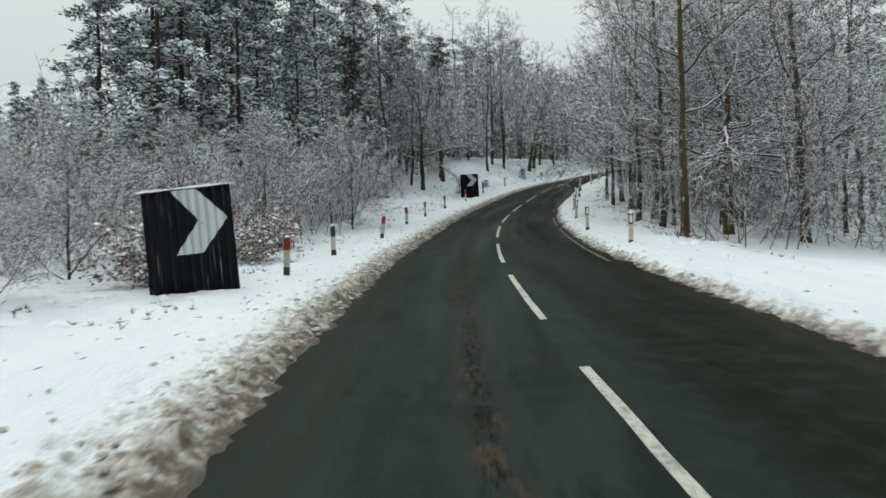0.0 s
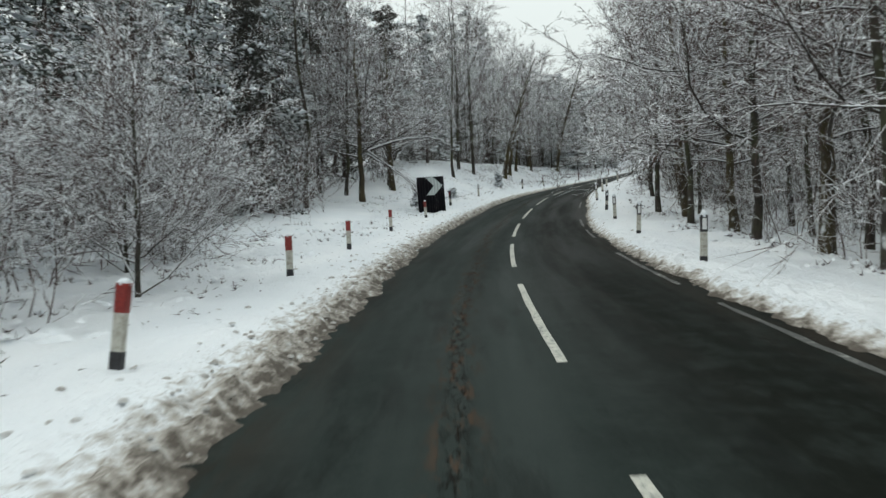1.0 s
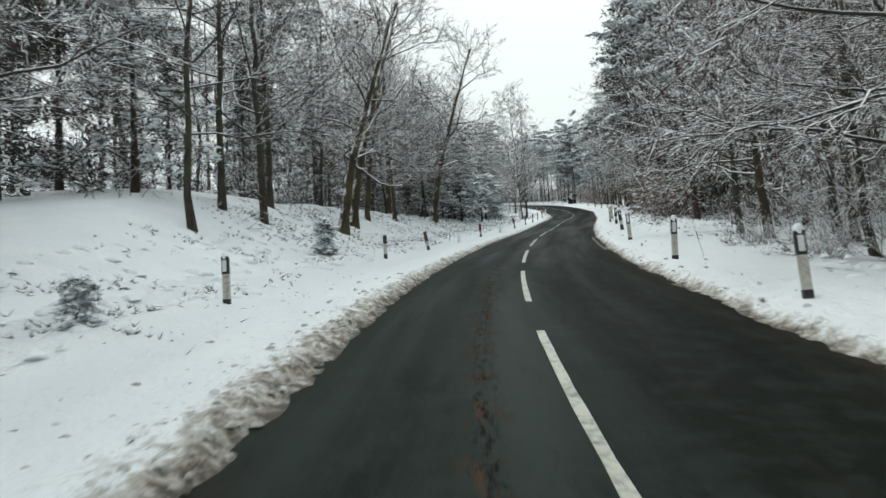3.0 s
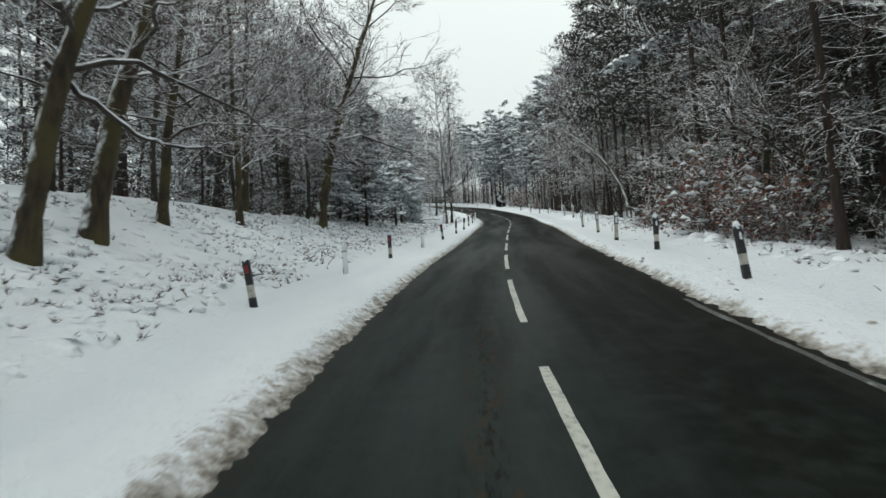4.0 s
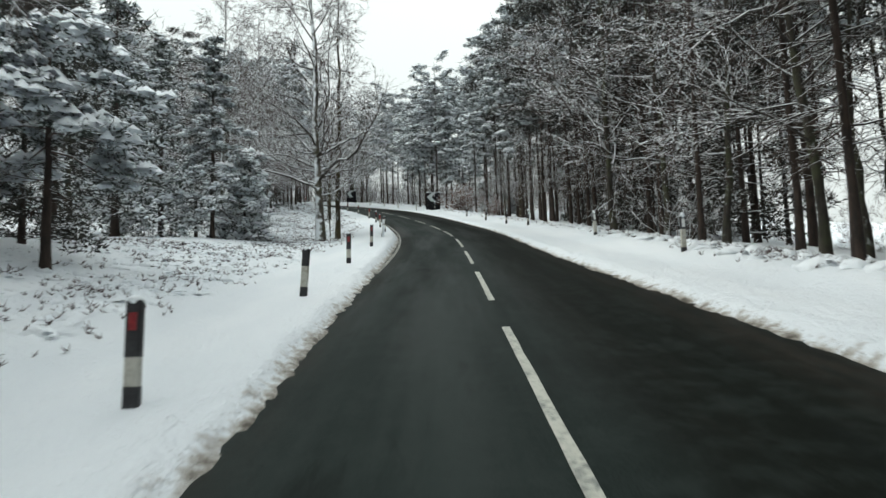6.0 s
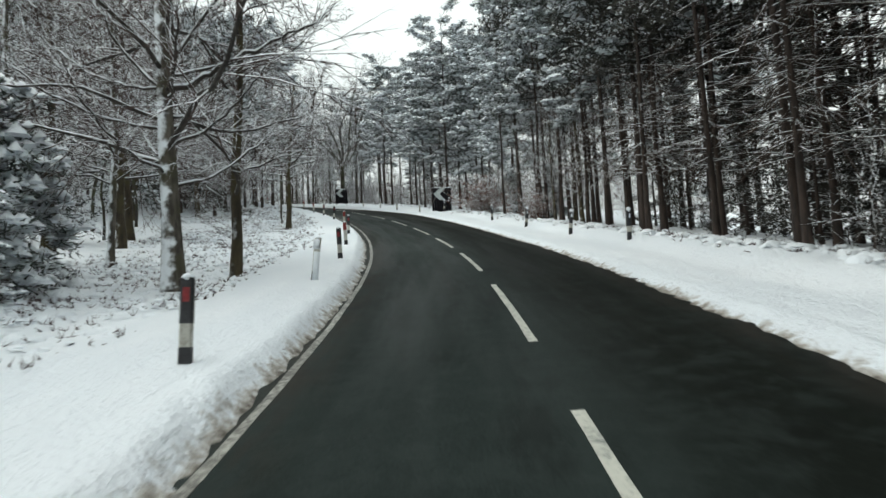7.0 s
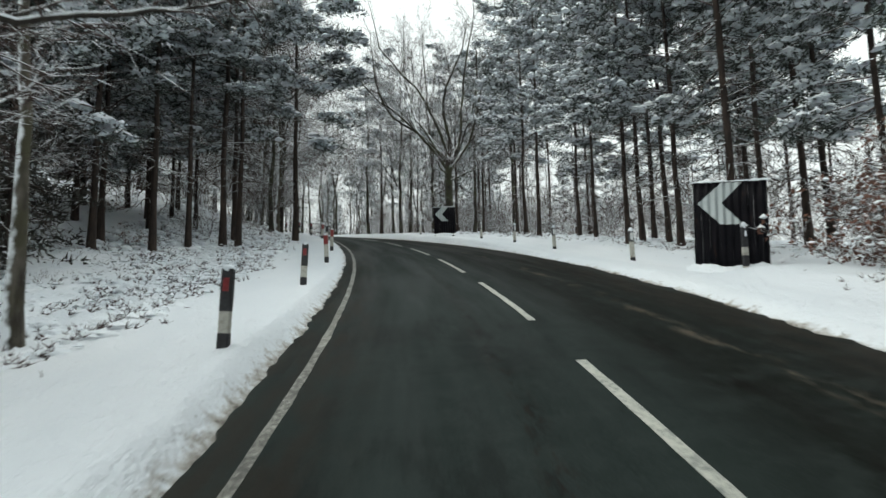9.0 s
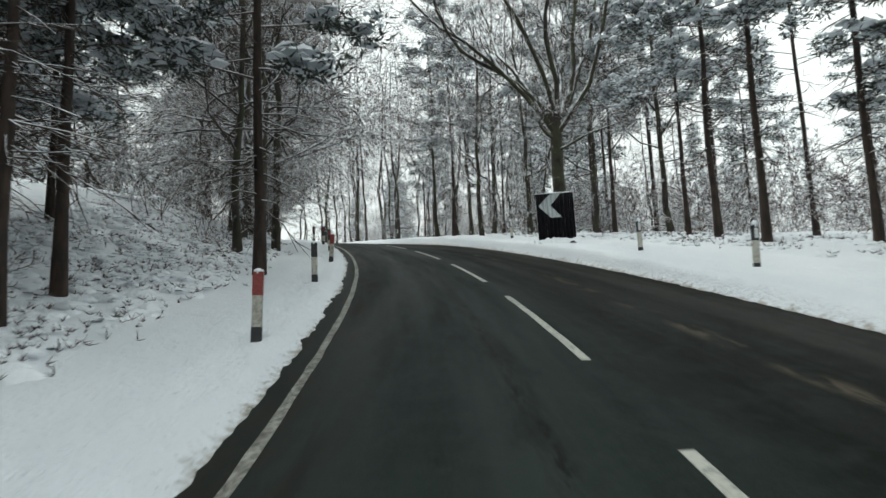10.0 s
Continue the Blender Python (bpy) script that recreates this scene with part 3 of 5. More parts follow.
def conifer(rng, name, label, h, r0, first=0.55, boughs=26, spread=0.16, droop=0.25, subs=7, spikes=7, pad=0.20, bark=None, cone=False,
            dead=10, lean=(0, 0), needle=0.42, reach=2.2, knots=5, leaf=None, slim=0.16, flat=0.45):
    """A pine (clear trunk, loose high crown) or, with cone, a fir whose boughs start low and shorten upwards."""
    root = tagged(new(name), label, "tree")
    line = trunk_line(rng, h, 12, lean, 0.02 if not cone else 0.008)
    part("trunk", trunk_mesh(rng, line, r0, r0 * 0.16, 9, bark or M_PINE), root)
    big, br, at, low, side, sr, brush = [], [], [], [], [], [], []
    for i in range(boughs):
        f = first + (0.99 - first) * (i + rng.random() * 0.8) / boughs
        p, d = at_share(line, f)
        az = i * 2.4 + rng.uniform(-0.6, 0.6)
        g = (f - first) / (1 - first)
        length = h * spread * ((1.06 - g) if cone else (0.55 + 0.9 * g - 1.05 * g * g + 0.12)) * rng.uniform(0.7, 1.25)
        b = bough(rng, p, (math.cos(az), math.sin(az), 0.15 if cone else rng.uniform(0.0, 0.7)), max(length, 0.4), knots, -droop * 2, 0.10)
        big.append(b)
        rr = r0 * 0.22 * (1.1 - 0.7 * g)
        br.append(np.linspace(rr, rr * 0.3, knots))
        for j in range(subs):
            start = 0.22 if cone else 0.40
            q, e = at_share(b, start + (1 - start) * (j + rng.random()) / subs)
            e = turned(rng, e, rng.uniform(0.2, 0.9))
            c = q + e * rng.uniform(0.05, 0.30 if cone else 0.24) * max(length, 0.8)
            at.append(c)
            side.append(np.linspace(q, c, 2))
            sr.append(np.linspace(rr * 0.25, rr * 0.1, 2) + 0.004)
    for i in range(dead):
        f = rng.uniform(first * 0.35, max(first, 0.1))
        p, d = at_share(line, f)
        az = rng.uniform(0, 6.28)
        b = bough(rng, p, (math.cos(az), math.sin(az), rng.uniform(-0.3, 0.3)), rng.uniform(0.3, 1.0) * reach, 3, -0.3, 0.15)
        low.append(b)
        for _ in range(3):
            q, e = at_share(b, rng.uniform(0.3, 0.9))
            brush.append(bough(rng, q, turned(rng, e, rng.uniform(0.4, 0.9)), rng.uniform(0.2, 0.5) * reach, 2, -0.2, 0.12))
    tagged(part("branching", mesh_of("branching", *join(tubes(big, br, 4 if knots > 3 else 3), spikes_of(side, np.array(sr)[:, 0] * 1.2)), M_TWIG), root), kind="stuff")
    if low:
        tagged(part("dead_wood", mesh_of("dead_wood", *join(tubes(low, [np.array([0.026, 0.016, 0.008])] * len(low), 3), spikes_of(brush, np.full(len(brush), 0.017))), M_DEAD), root, "bare dead boughs"), kind="stuff")
    tagged(part("crown", mesh_of("crown", *clumps(rng, at, spikes * 3, needle, 0.42, needle * 0.55, needle * slim * 0.8), leaf or M_NEEDLE, False), root, "dark green needles"), kind="stuff")
    if pad:
        keep = np.repeat([p for p in at if rng.random() < 0.75], 5 if knots > 3 else 3, 0)
        keep = keep + rng.normal(0, 1, keep.shape) * np.array([needle * 0.42, needle * 0.42, needle * 0.10]) + np.array([0, 0, needle * 0.30])
        tagged(part("snow_load", mesh_of("snow_load", *pads(rng, keep, pad * 0.56, flat, 5 if knots > 3 else 4), M_SNOW), root, "snow lying on the needles"), kind="stuff")
    return root


def shrub(rng, name, label, h, stems=16, subs=7, twigs=5, spread=0.55, thick=1.0, leaves=0, mat=None, lowest=0.12):
    """Many thin stems from one root, with twigs; leaves: how many dead leaves hang on."""
    root = tagged(new(name), label, "shrub")
    big, br, fine, fr, tips = [], [], [], [], []
    for i in range(stems):
        az = i * 2.4
        out, foot, turn = rng.uniform(0.0, 1.0) * spread, rng.uniform(0.03, 0.24) * h, rng.normal(0, 0.9)
        b = bough(rng, (foot * math.cos(az), foot * math.sin(az), -0.2), (math.cos(az + turn) * out, math.sin(az + turn) * out, 1), h * rng.uniform(0.4, 1.05), 6, -0.25, 0.2)
        big.append(b)
        br.append(np.linspace(0.013, 0.005, 6) * thick * (0.6 + h / 8))
        for j in range(subs):
            q, e = at_share(b, lowest + (1 - lowest) * (j + rng.random()) / subs)
            c = bough(rng, q, turned(rng, e, rng.uniform(0.5, 1.1)), h * rng.uniform(0.14, 0.32), 3, 0.1, 0.2)
            fine += [c[:2], c[1:]]
            fr += [np.array([0.010, 0.008]) * thick, np.array([0.008, 0.005]) * thick]
            for m in range(twigs):
                w, e2 = at_share(c, 0.1 + 0.9 * (m + rng.random()) / twigs)
                t = bough(rng, w, turned(rng, e2, rng.uniform(0.4, 1.1)), h * rng.uniform(0.06, 0.16), 2, 0.05, 0.12)
                fine.append(t)
                fr.append(np.array([0.008, 0.004]) * thick)
                tips.append(t[1])
    tagged(part("branching", mesh_of("branching", *tubes(big, br, 4), mat or M_TWIG), root), kind="stuff")
    tagged(part("crown", mesh_of("crown", *join(spikes_of(fine, np.array(fr)[:, 0]), offshoots(rng, fine, 3, 0.8, 0.007 * thick)), mat or M_TWIG), root), kind="stuff")
    if leaves:
        pick = [tips[int(k)] + rng.normal(0, 0.06, 3) for k in rng.integers(0, len(tips), leaves)]
        v, f = tufts(rng, pick, np.tile([0.0, 0, -0.3], (leaves, 1)), 1, 0.14, 0.042, 1.0)
        tagged(part("foliage", mesh_of("foliage", v, f, M_LEAF, False), root, "dead brown leaves still hanging"), kind="stuff")
        caps = [tips[int(k)] + np.array([0, 0, 0.03]) for k in rng.integers(0, len(tips), leaves // 9)]
        tagged(part("snow_load", mesh_of("snow_load", *pads(rng, caps, 0.10, 0.55, 5), M_SNOW), root, "snow lying on the leaves"), kind="stuff")
    return root


def snowy_limb(tree, way, r, rng):
    """A long limb of a tree with snow along its top; way: (s, d, height over the ground) from the trunk outwards."""
    back = tree.matrix_basis.inverted()
    pts = np.array([place(np.array(float(a)), np.array(float(b)), c) for a, b, c in way])
    x = np.linspace(0, len(pts) - 1, 4 * len(pts))
    line = np.stack([np.interp(x, np.arange(len(pts)), pts[:, i]) for i in range(3)], 1)
    for _ in range(3):
        line[1:-1] = (line[:-2] + 2 * line[1:-1] + line[2:]) / 4
    line[1:] += rng.normal(0, r * 0.5, line[1:].shape)
    rad = np.linspace(r, r * 0.22, len(line))
    local = lambda p: np.array([back @ Vector(q) for q in p.reshape(-1, 3)]).reshape(p.shape)
    part("limb", mesh_of("limb", *tubes(local(line)[None], rad[None], 7), M_LIMB), tree, "long crooked limb")
    top = line + np.array([0, 0, 1.0]) * (rad * 0.75)[:, None]
    part("snow_strip", mesh_of("snow_strip", *tubes(local(top)[None], (rad * 0.72)[None], 6), M_SNOW), tree, "snow lying along the limb")
    shoots = []
    for _ in range(26):
        q, e = at_share(line, rng.uniform(0.15, 1.0))
        shoots.append(bough(rng, q, turned(rng, e, rng.uniform(0.4, 1.0), 0.5), rng.uniform(0.4, 1.1), 2, -0.1, 0.2))
    shoots = local(np.array(shoots))
    tagged(part("twig_spray", mesh_of("twig_spray", *join(spikes_of(shoots, np.full(len(shoots), 0.012)), offshoots(rng, shoots, 8, 0.6, 0.008)), M_TWIG), tree, "fine snow-lined twigs of the limb"), kind="stuff")


def forked_oak(rng):
    """A tall old oak whose trunk parts into steep heavy limbs, like a vase."""
    root = tagged(new("bare_tree"), "tall bare oak parting into steep dark limbs behind a board", "tree")
    line = trunk_line(rng, 6.3, 10, (0.0, 0.0), 0.02)
    part("trunk", trunk_mesh(rng, line, 0.36, 0.25, 12, M_OAK), root)
    subs, sr, fine = [], [], []
    for i in range(13):
        low = i > 9
        p, _ = at_share(line, rng.uniform(0.72, 0.84) if low else rng.uniform(0.84, 1.0))
        az, length = i * 2.4 + rng.uniform(-0.3, 0.3), rng.uniform(4.5, 6.0) if low else rng.uniform(11, 16)
        up = 0.15 if low else rng.uniform(1.0, 2.2)
        b = bough(rng, p - np.array([0, 0, 0.15]), (math.cos(az), math.sin(az), up), length, 12, -0.3 if low else 1.0, 0.17)
        r = 0.07 if low else rng.uniform(0.11, 0.15)
        part("limb", mesh_of("limb", *tubes(b[None], np.linspace(r, r * 0.14, 12)[None], 7), M_OAK), root)
        for j in range(11):
            g = 0.2 + 0.8 * (j + rng.random()) / 11
            q, e = at_share(b, g)
            c = bough(rng, q, turned(rng, e, rng.uniform(0.35, 0.8), 0.8), length * rng.uniform(0.14, 0.3) * (1.2 - 0.5 * g), 5, 0.4, 0.16)
            subs.append(c)
            sr.append(np.linspace(r * 0.32 * (1.2 - g), 0.008, 5))
            for m in range(9):
                w, e2 = at_share(c, 0.15 + 0.85 * (m + rng.random()) / 9)
                fine.append(bough(rng, w, turned(rng, e2, rng.uniform(0.35, 0.9), 0.8), rng.uniform(0.5, 1.1), 2, 0.2, 0.15))
    tagged(part("branching", mesh_of("branching", *tubes(subs, sr, 4), M_LIMB), root), kind="stuff")
    tagged(part("crown", mesh_of("crown", *join(spikes_of(fine, np.full(len(fine), 0.013)), offshoots(rng, fine, 5, 0.7, 0.008)), M_TWIG), root, "fine twigs lined with snow"), kind="stuff")
    return root


class Stand:
    """Kinds of tree, each built once; further ones are copies."""

    def __init__(self):
        self.made, self.used, self.spots = {}, set(), []

    def plant(self, key, build, s, d, turn=0.0, size=1.0, group="", sink=0.15):
        p = place(np.array(float(s)), np.array(float(d)), -sink)
        m = pose(*p, 0, 0, turn) @ Matrix.Diagonal((size, size, size, 1))
        self.spots.append((p[0], p[1]))
        if key not in self.made:
            self.made[key] = build()
            self.made[key].matrix_basis = m
            ob = self.made[key]
        else:
            ob = self.made[key]
            keep = ob.matrix_basis.copy()
            ob.matrix_basis = Matrix()
            two = copy_thing(ob, m)
            ob.matrix_basis = keep
            ob = two
        if group:
            ob["group"] = group
        return ob

    def free(self, s, d, gap):
        p = place(np.array(float(s)), np.array(float(d)))
        return all((p[0] - a) ** 2 + (p[1] - b) ** 2 > gap * gap for a, b in self.spots)

# ---- ground: one sheet to the horizon ----
def build_ground():
    near_x, near_y = np.arange(-70, 171, 1.5), np.arange(-45, 330, 1.5)
    far = np.array([6, 18, 45, 100, 220, 500, 1100, 2500.0])
    xs = np.concatenate([near_x[0] - far[::-1], near_x, near_x[-1] + far])
    ys = np.concatenate([near_y[0] - far[::-1], near_y, near_y[-1] + far])
    gx, gy = np.meshgrid(xs, ys, indexing="ij")
    s, d = nearest(gx, gy)
    z = height(s, np.clip(d, -90, 90))
    lo, hi = np.interp(s, *EDGE_L), np.interp(s, *EDGE_R)
    u = np.maximum(lo - d, d - hi)
    rough = np.array([noise.noise(Vector((a * 0.45, b * 0.45, 3.0))) * 0.10 + noise.noise(Vector((a * 0.11, b * 0.11, 8.0))) * 0.35
                      for a, b in zip(gx.ravel(), gy.ravel())])
    z = z + rough * hump(u, 5.0, 9.0) - 0.55 * (1 - hump(u, 3.2, 5.6))
    z = z - 0.02 * np.maximum(np.abs(d) - 90, 0) * (d > 0)
    me = mesh_of("ground", np.stack([gx.ravel(), gy.ravel(), z], 1), grid_faces(len(xs), len(ys)), M_GROUND)
    tagged(new("ground", me), "snow-covered woodland floor sloping up beside the road", "ground", kind="structure")


def build_road():
    ss = np.arange(-40, 320, 0.5)
    lo, hi = np.interp(ss, *EDGE_L) - 0.35, np.interp(ss, *EDGE_R) + 0.35
    f = np.linspace(0, 1, 17)
    d = lo[:, None] + (hi - lo)[:, None] * f
    s = np.repeat(ss[:, None], 17, 1)
    p = along(s) + across(s) * d[..., None]
    p[..., 2] -= d * np.tan(np.radians(spline(BANK, s)))
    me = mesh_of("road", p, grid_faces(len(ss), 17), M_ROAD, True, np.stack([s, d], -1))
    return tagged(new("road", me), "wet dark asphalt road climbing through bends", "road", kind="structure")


def ribbon(s0, s1, d0, width, lift=0.004, fine=0.6, ragged=0.0, rng=None):
    n = max(2, int((s1 - s0) / fine) + 1)
    ss = np.linspace(s0, s1, n)
    w = width / 2 * np.ones(n)
    dd = np.interp(ss, *d0) if isinstance(d0, tuple) else np.full(n, float(d0))
    e = np.stack([dd - w, dd + w], 1)
    if rng is not None and ragged:
        e += rng.normal(0, ragged, e.shape)
    s = np.repeat(ss[:, None], 2, 1)
    p = along(s) + across(s) * e[..., None]
    p[..., 2] += lift - e * np.tan(np.radians(spline(BANK, s)))
    low = p.copy()
    low[..., 2] -= lift + 0.004
    v = np.concatenate([p.reshape(-1, 3), low.reshape(-1, 3)])
    top = grid_faces(n, 2)
    k = 2 * n
    i = np.arange(n - 1) * 2
    sides = np.concatenate([np.stack([i, i + 2, k + i + 2, k + i], 1), np.stack([i + 1, k + i + 1, k + i + 3, i + 3], 1)])
    ends = np.array([[0, k, k + 1, 1], [k - 2, k - 1, 2 * k - 1, 2 * k - 2]])
    return v, np.concatenate([top, sides, ends])


def build_lines(road):
    rng = np.random.default_rng(3)
    for k in range(-3, 32):
        v, f = ribbon(1.05 + 9 * k - 0.05, 1.05 + 9 * k + 6, 0.0, 0.115, 0.005, 0.6, 0.004, rng)
        part("centre_dash", mesh_of("centre_dash", v, f, M_LINE, False), road)
    v, f = ribbon(143, 262, ([143, 149, 156, 166, 174, 330], [-2.9, -2.92, -2.98, -3.1, -3.19, -3.19]), 0.105, 0.005, 0.5, 0.006, rng)
    part("edge_line", mesh_of("edge_line", v, f, M_LINE_EDGE, False), road, "white edge line beside brown grit")
    for a, b in ((18, 31), (33, 39), (44, 47.5), (49, 53), (60, 64), (84, 92)):
        v, f = ribbon(a, b, 2.74, 0.09, 0.005, 0.4, 0.012, rng)
        part("edge_line", mesh_of("edge_line", v, f, M_LINE_OLD, False), road, "worn edge line half under slush")


def build_verge(side, name, label):
    ss = np.concatenate([np.arange(-20, 95, 0.14), np.arange(95, 300, 0.25)])
    u = np.concatenate([np.linspace(-0.30, 1.5, 21), np.linspace(1.68, 3.1, 8), np.linspace(3.4, 6.6, 10)])
    edge = np.interp(ss, *(EDGE_L if side < 0 else EDGE_R))
    wob = np.array([noise.noise(Vector((a * 0.55, side * 5.0, 0))) * (0.13 if a < 70 else 0.06) + noise.noise(Vector((a * 2.4, side * 9.0, 0))) * (0.06 if a < 60 else 0.03) for a in ss])
    s = np.repeat(ss[:, None], len(u), 1)
    d = edge[:, None] + side * (u[None] + (wob[:, None] * np.clip(1.2 - np.abs(u), 0, 1)[None]))
    z = height(s, edge[:, None] + side * np.maximum(u, 0.0)[None] + 0 * s)
    p = along(s) + across(s) * d[..., None]
    # clods thrown up by the plough, softer snow behind
    lumps = np.array([noise.noise(Vector((a * 2.6, b * 2.6, 1.0))) * 0.55 + noise.noise(Vector((a * 6.5, b * 6.5, 4.0))) * 0.55
                      for a, b in zip(p[..., 0].ravel(), p[..., 1].ravel())]).reshape(s.shape)
    wide = np.array([noise.noise(Vector((a * 0.7, b * 0.7, 11.0))) for a, b in zip(p[..., 0].ravel(), p[..., 1].ravel())]).reshape(s.shape)
    messy = np.interp(ss, [-20, 70, 90, 120, 300], [1, 1, 0.7, 0.4, 0.35] if side < 0 else [0.9, 0.8, 0.6, 0.45, 0.4])[:, None]
    amp = 0.15 * messy * np.clip(u / 0.25, 0, 1) * np.exp(-np.maximum(u - 0.3, 0) / 1.1) + 0.02 + 0.06 * np.interp(ss, [30, 90], [1, 0.1])[:, None]
    # farther on the blade has left a lumpy, undercut lip
    amp = amp + 0.07 * np.exp(-((u - 0.22) / 0.24) ** 2) * np.interp(ss, [70, 110, 180, 200], [0, 1, 1, 0.5])[:, None]
    far = hump(u, 3.2, 6.0)
    p[..., 2] = z + lumps * (amp + 0.07 * far) + wide * (0.03 + 0.07 * hump(u, 0.8, 4)) - 0.22 * np.clip(-u / 0.3, 0, 1)[None] - 0.5 * hump(u, 5.7, 6.6)[None]
    if side < 0:
        reach = np.interp(ss, [-20, 0, 70, 95, 130, 300], [1.25, 1.25, 0.95, 0.5, 0.34, 0.24])[:, None]
    else:
        reach = np.interp(ss, [-20, 0, 60, 110, 200, 300], [0.45, 0.45, 0.4, 0.35, 0.26, 0.4])[:, None]
    cap = np.interp(ss, [60, 100, 190, 210], [1.3, 1.12, 1.05, 0.85])[:, None]
    slush = np.clip(cap - 0.15 - u[None] / reach, -0.6, 1.3)
    me = mesh_of(name, p, grid_faces(*s.shape), M_VERGE, True, np.stack([s, np.abs(d)], -1), ("slush", slush))
    return tagged(new(name, me), label, "snow bank", kind="structure")


build_ground()
ROAD = build_road()
VERGE_L = build_verge(-1, "verge_left", "ploughed snow verge with grey slush by the road")
VERGE_R = build_verge(1, "verge_right", "ploughed snow verge with grit along the kerbless edge")


# ---- marker posts ----
POST_W, POST_D = 0.135, 0.10


def marker_post(kind, label):
    rng = np.random.default_rng(len(kind))
    root = tagged(new("marker_post"), label, "marker post", "roadside marker posts")
    w, d = POST_W, POST_D
    part("shaft", mesh_of("shaft", *block(w, d, -0.35, 0.97 if kind == "crusted" else 0.62, 0.014), M_WHITE, False), root)
    foot = {"lens": 0.12, "banded": 0.26}.get(kind, 0.20)
    part("foot_band", mesh_of("foot_band", *block(w + 0.006, d + 0.006, 0.0, foot, 0.014), M_BLACK, False), root, "black painted band")
    if kind == "crusted":
        part("snow_crust", mesh_of("snow_crust", *block(w + 0.006, d + 0.02, -0.05, 0.66, 0.03, 0.006, -0.008), M_SNOW), root, "snow plastered over the shaft")
        part("snow_patch", mesh_of("snow_patch", *block(w + 0.012, d + 0.022, 0.72, 0.95, 0.03, -0.012, -0.012), M_SNOW), root, "snow stuck to the top")
    if kind == "red":
        part("reflector", mesh_of("reflector", *block(w + 0.008, d + 0.008, 0.62, 0.94, 0.014), M_RED, False), root, "red reflective band")
    elif kind != "crusted":
        z = 0.46 if kind in ("dark", "banded") else 0.62
        part("top_band", mesh_of("top_band", *block(w + 0.005, d + 0.005, z, 0.97, 0.014), M_BLACK, False), root, "black painted top")
    if kind == "dark":
        part("reflector", mesh_of("reflector", *block(0.075, 0.016, 0.70, 0.86, 0.004, 0, -d / 2 - 0.004), M_RED_DARK, False), root, "small red reflector")
    elif kind == "lens":
        part("reflector", mesh_of("reflector", *block(0.085, 0.016, 0.67, 0.90, 0.004, 0, -d / 2 - 0.004), M_LENS, False), root, "white rectangular reflector")
    elif kind == "banded":
        part("snow_streak", mesh_of("snow_streak", *lump(rng, 0.028, 0.012, 0.11, (0.012, -d / 2 - 0.004, 0.76)), M_SNOW), root, "snow stuck to the face")
    top = 0.94 if kind == "red" else 0.97
    thick = 0.12 if kind in ("lens", "banded") else 0.06
    part("snow_cap", mesh_of("snow_cap", *lump(rng, w * 0.56, d * 0.62, thick, (0, 0, top - 0.005)), M_SNOW), root)
    return root


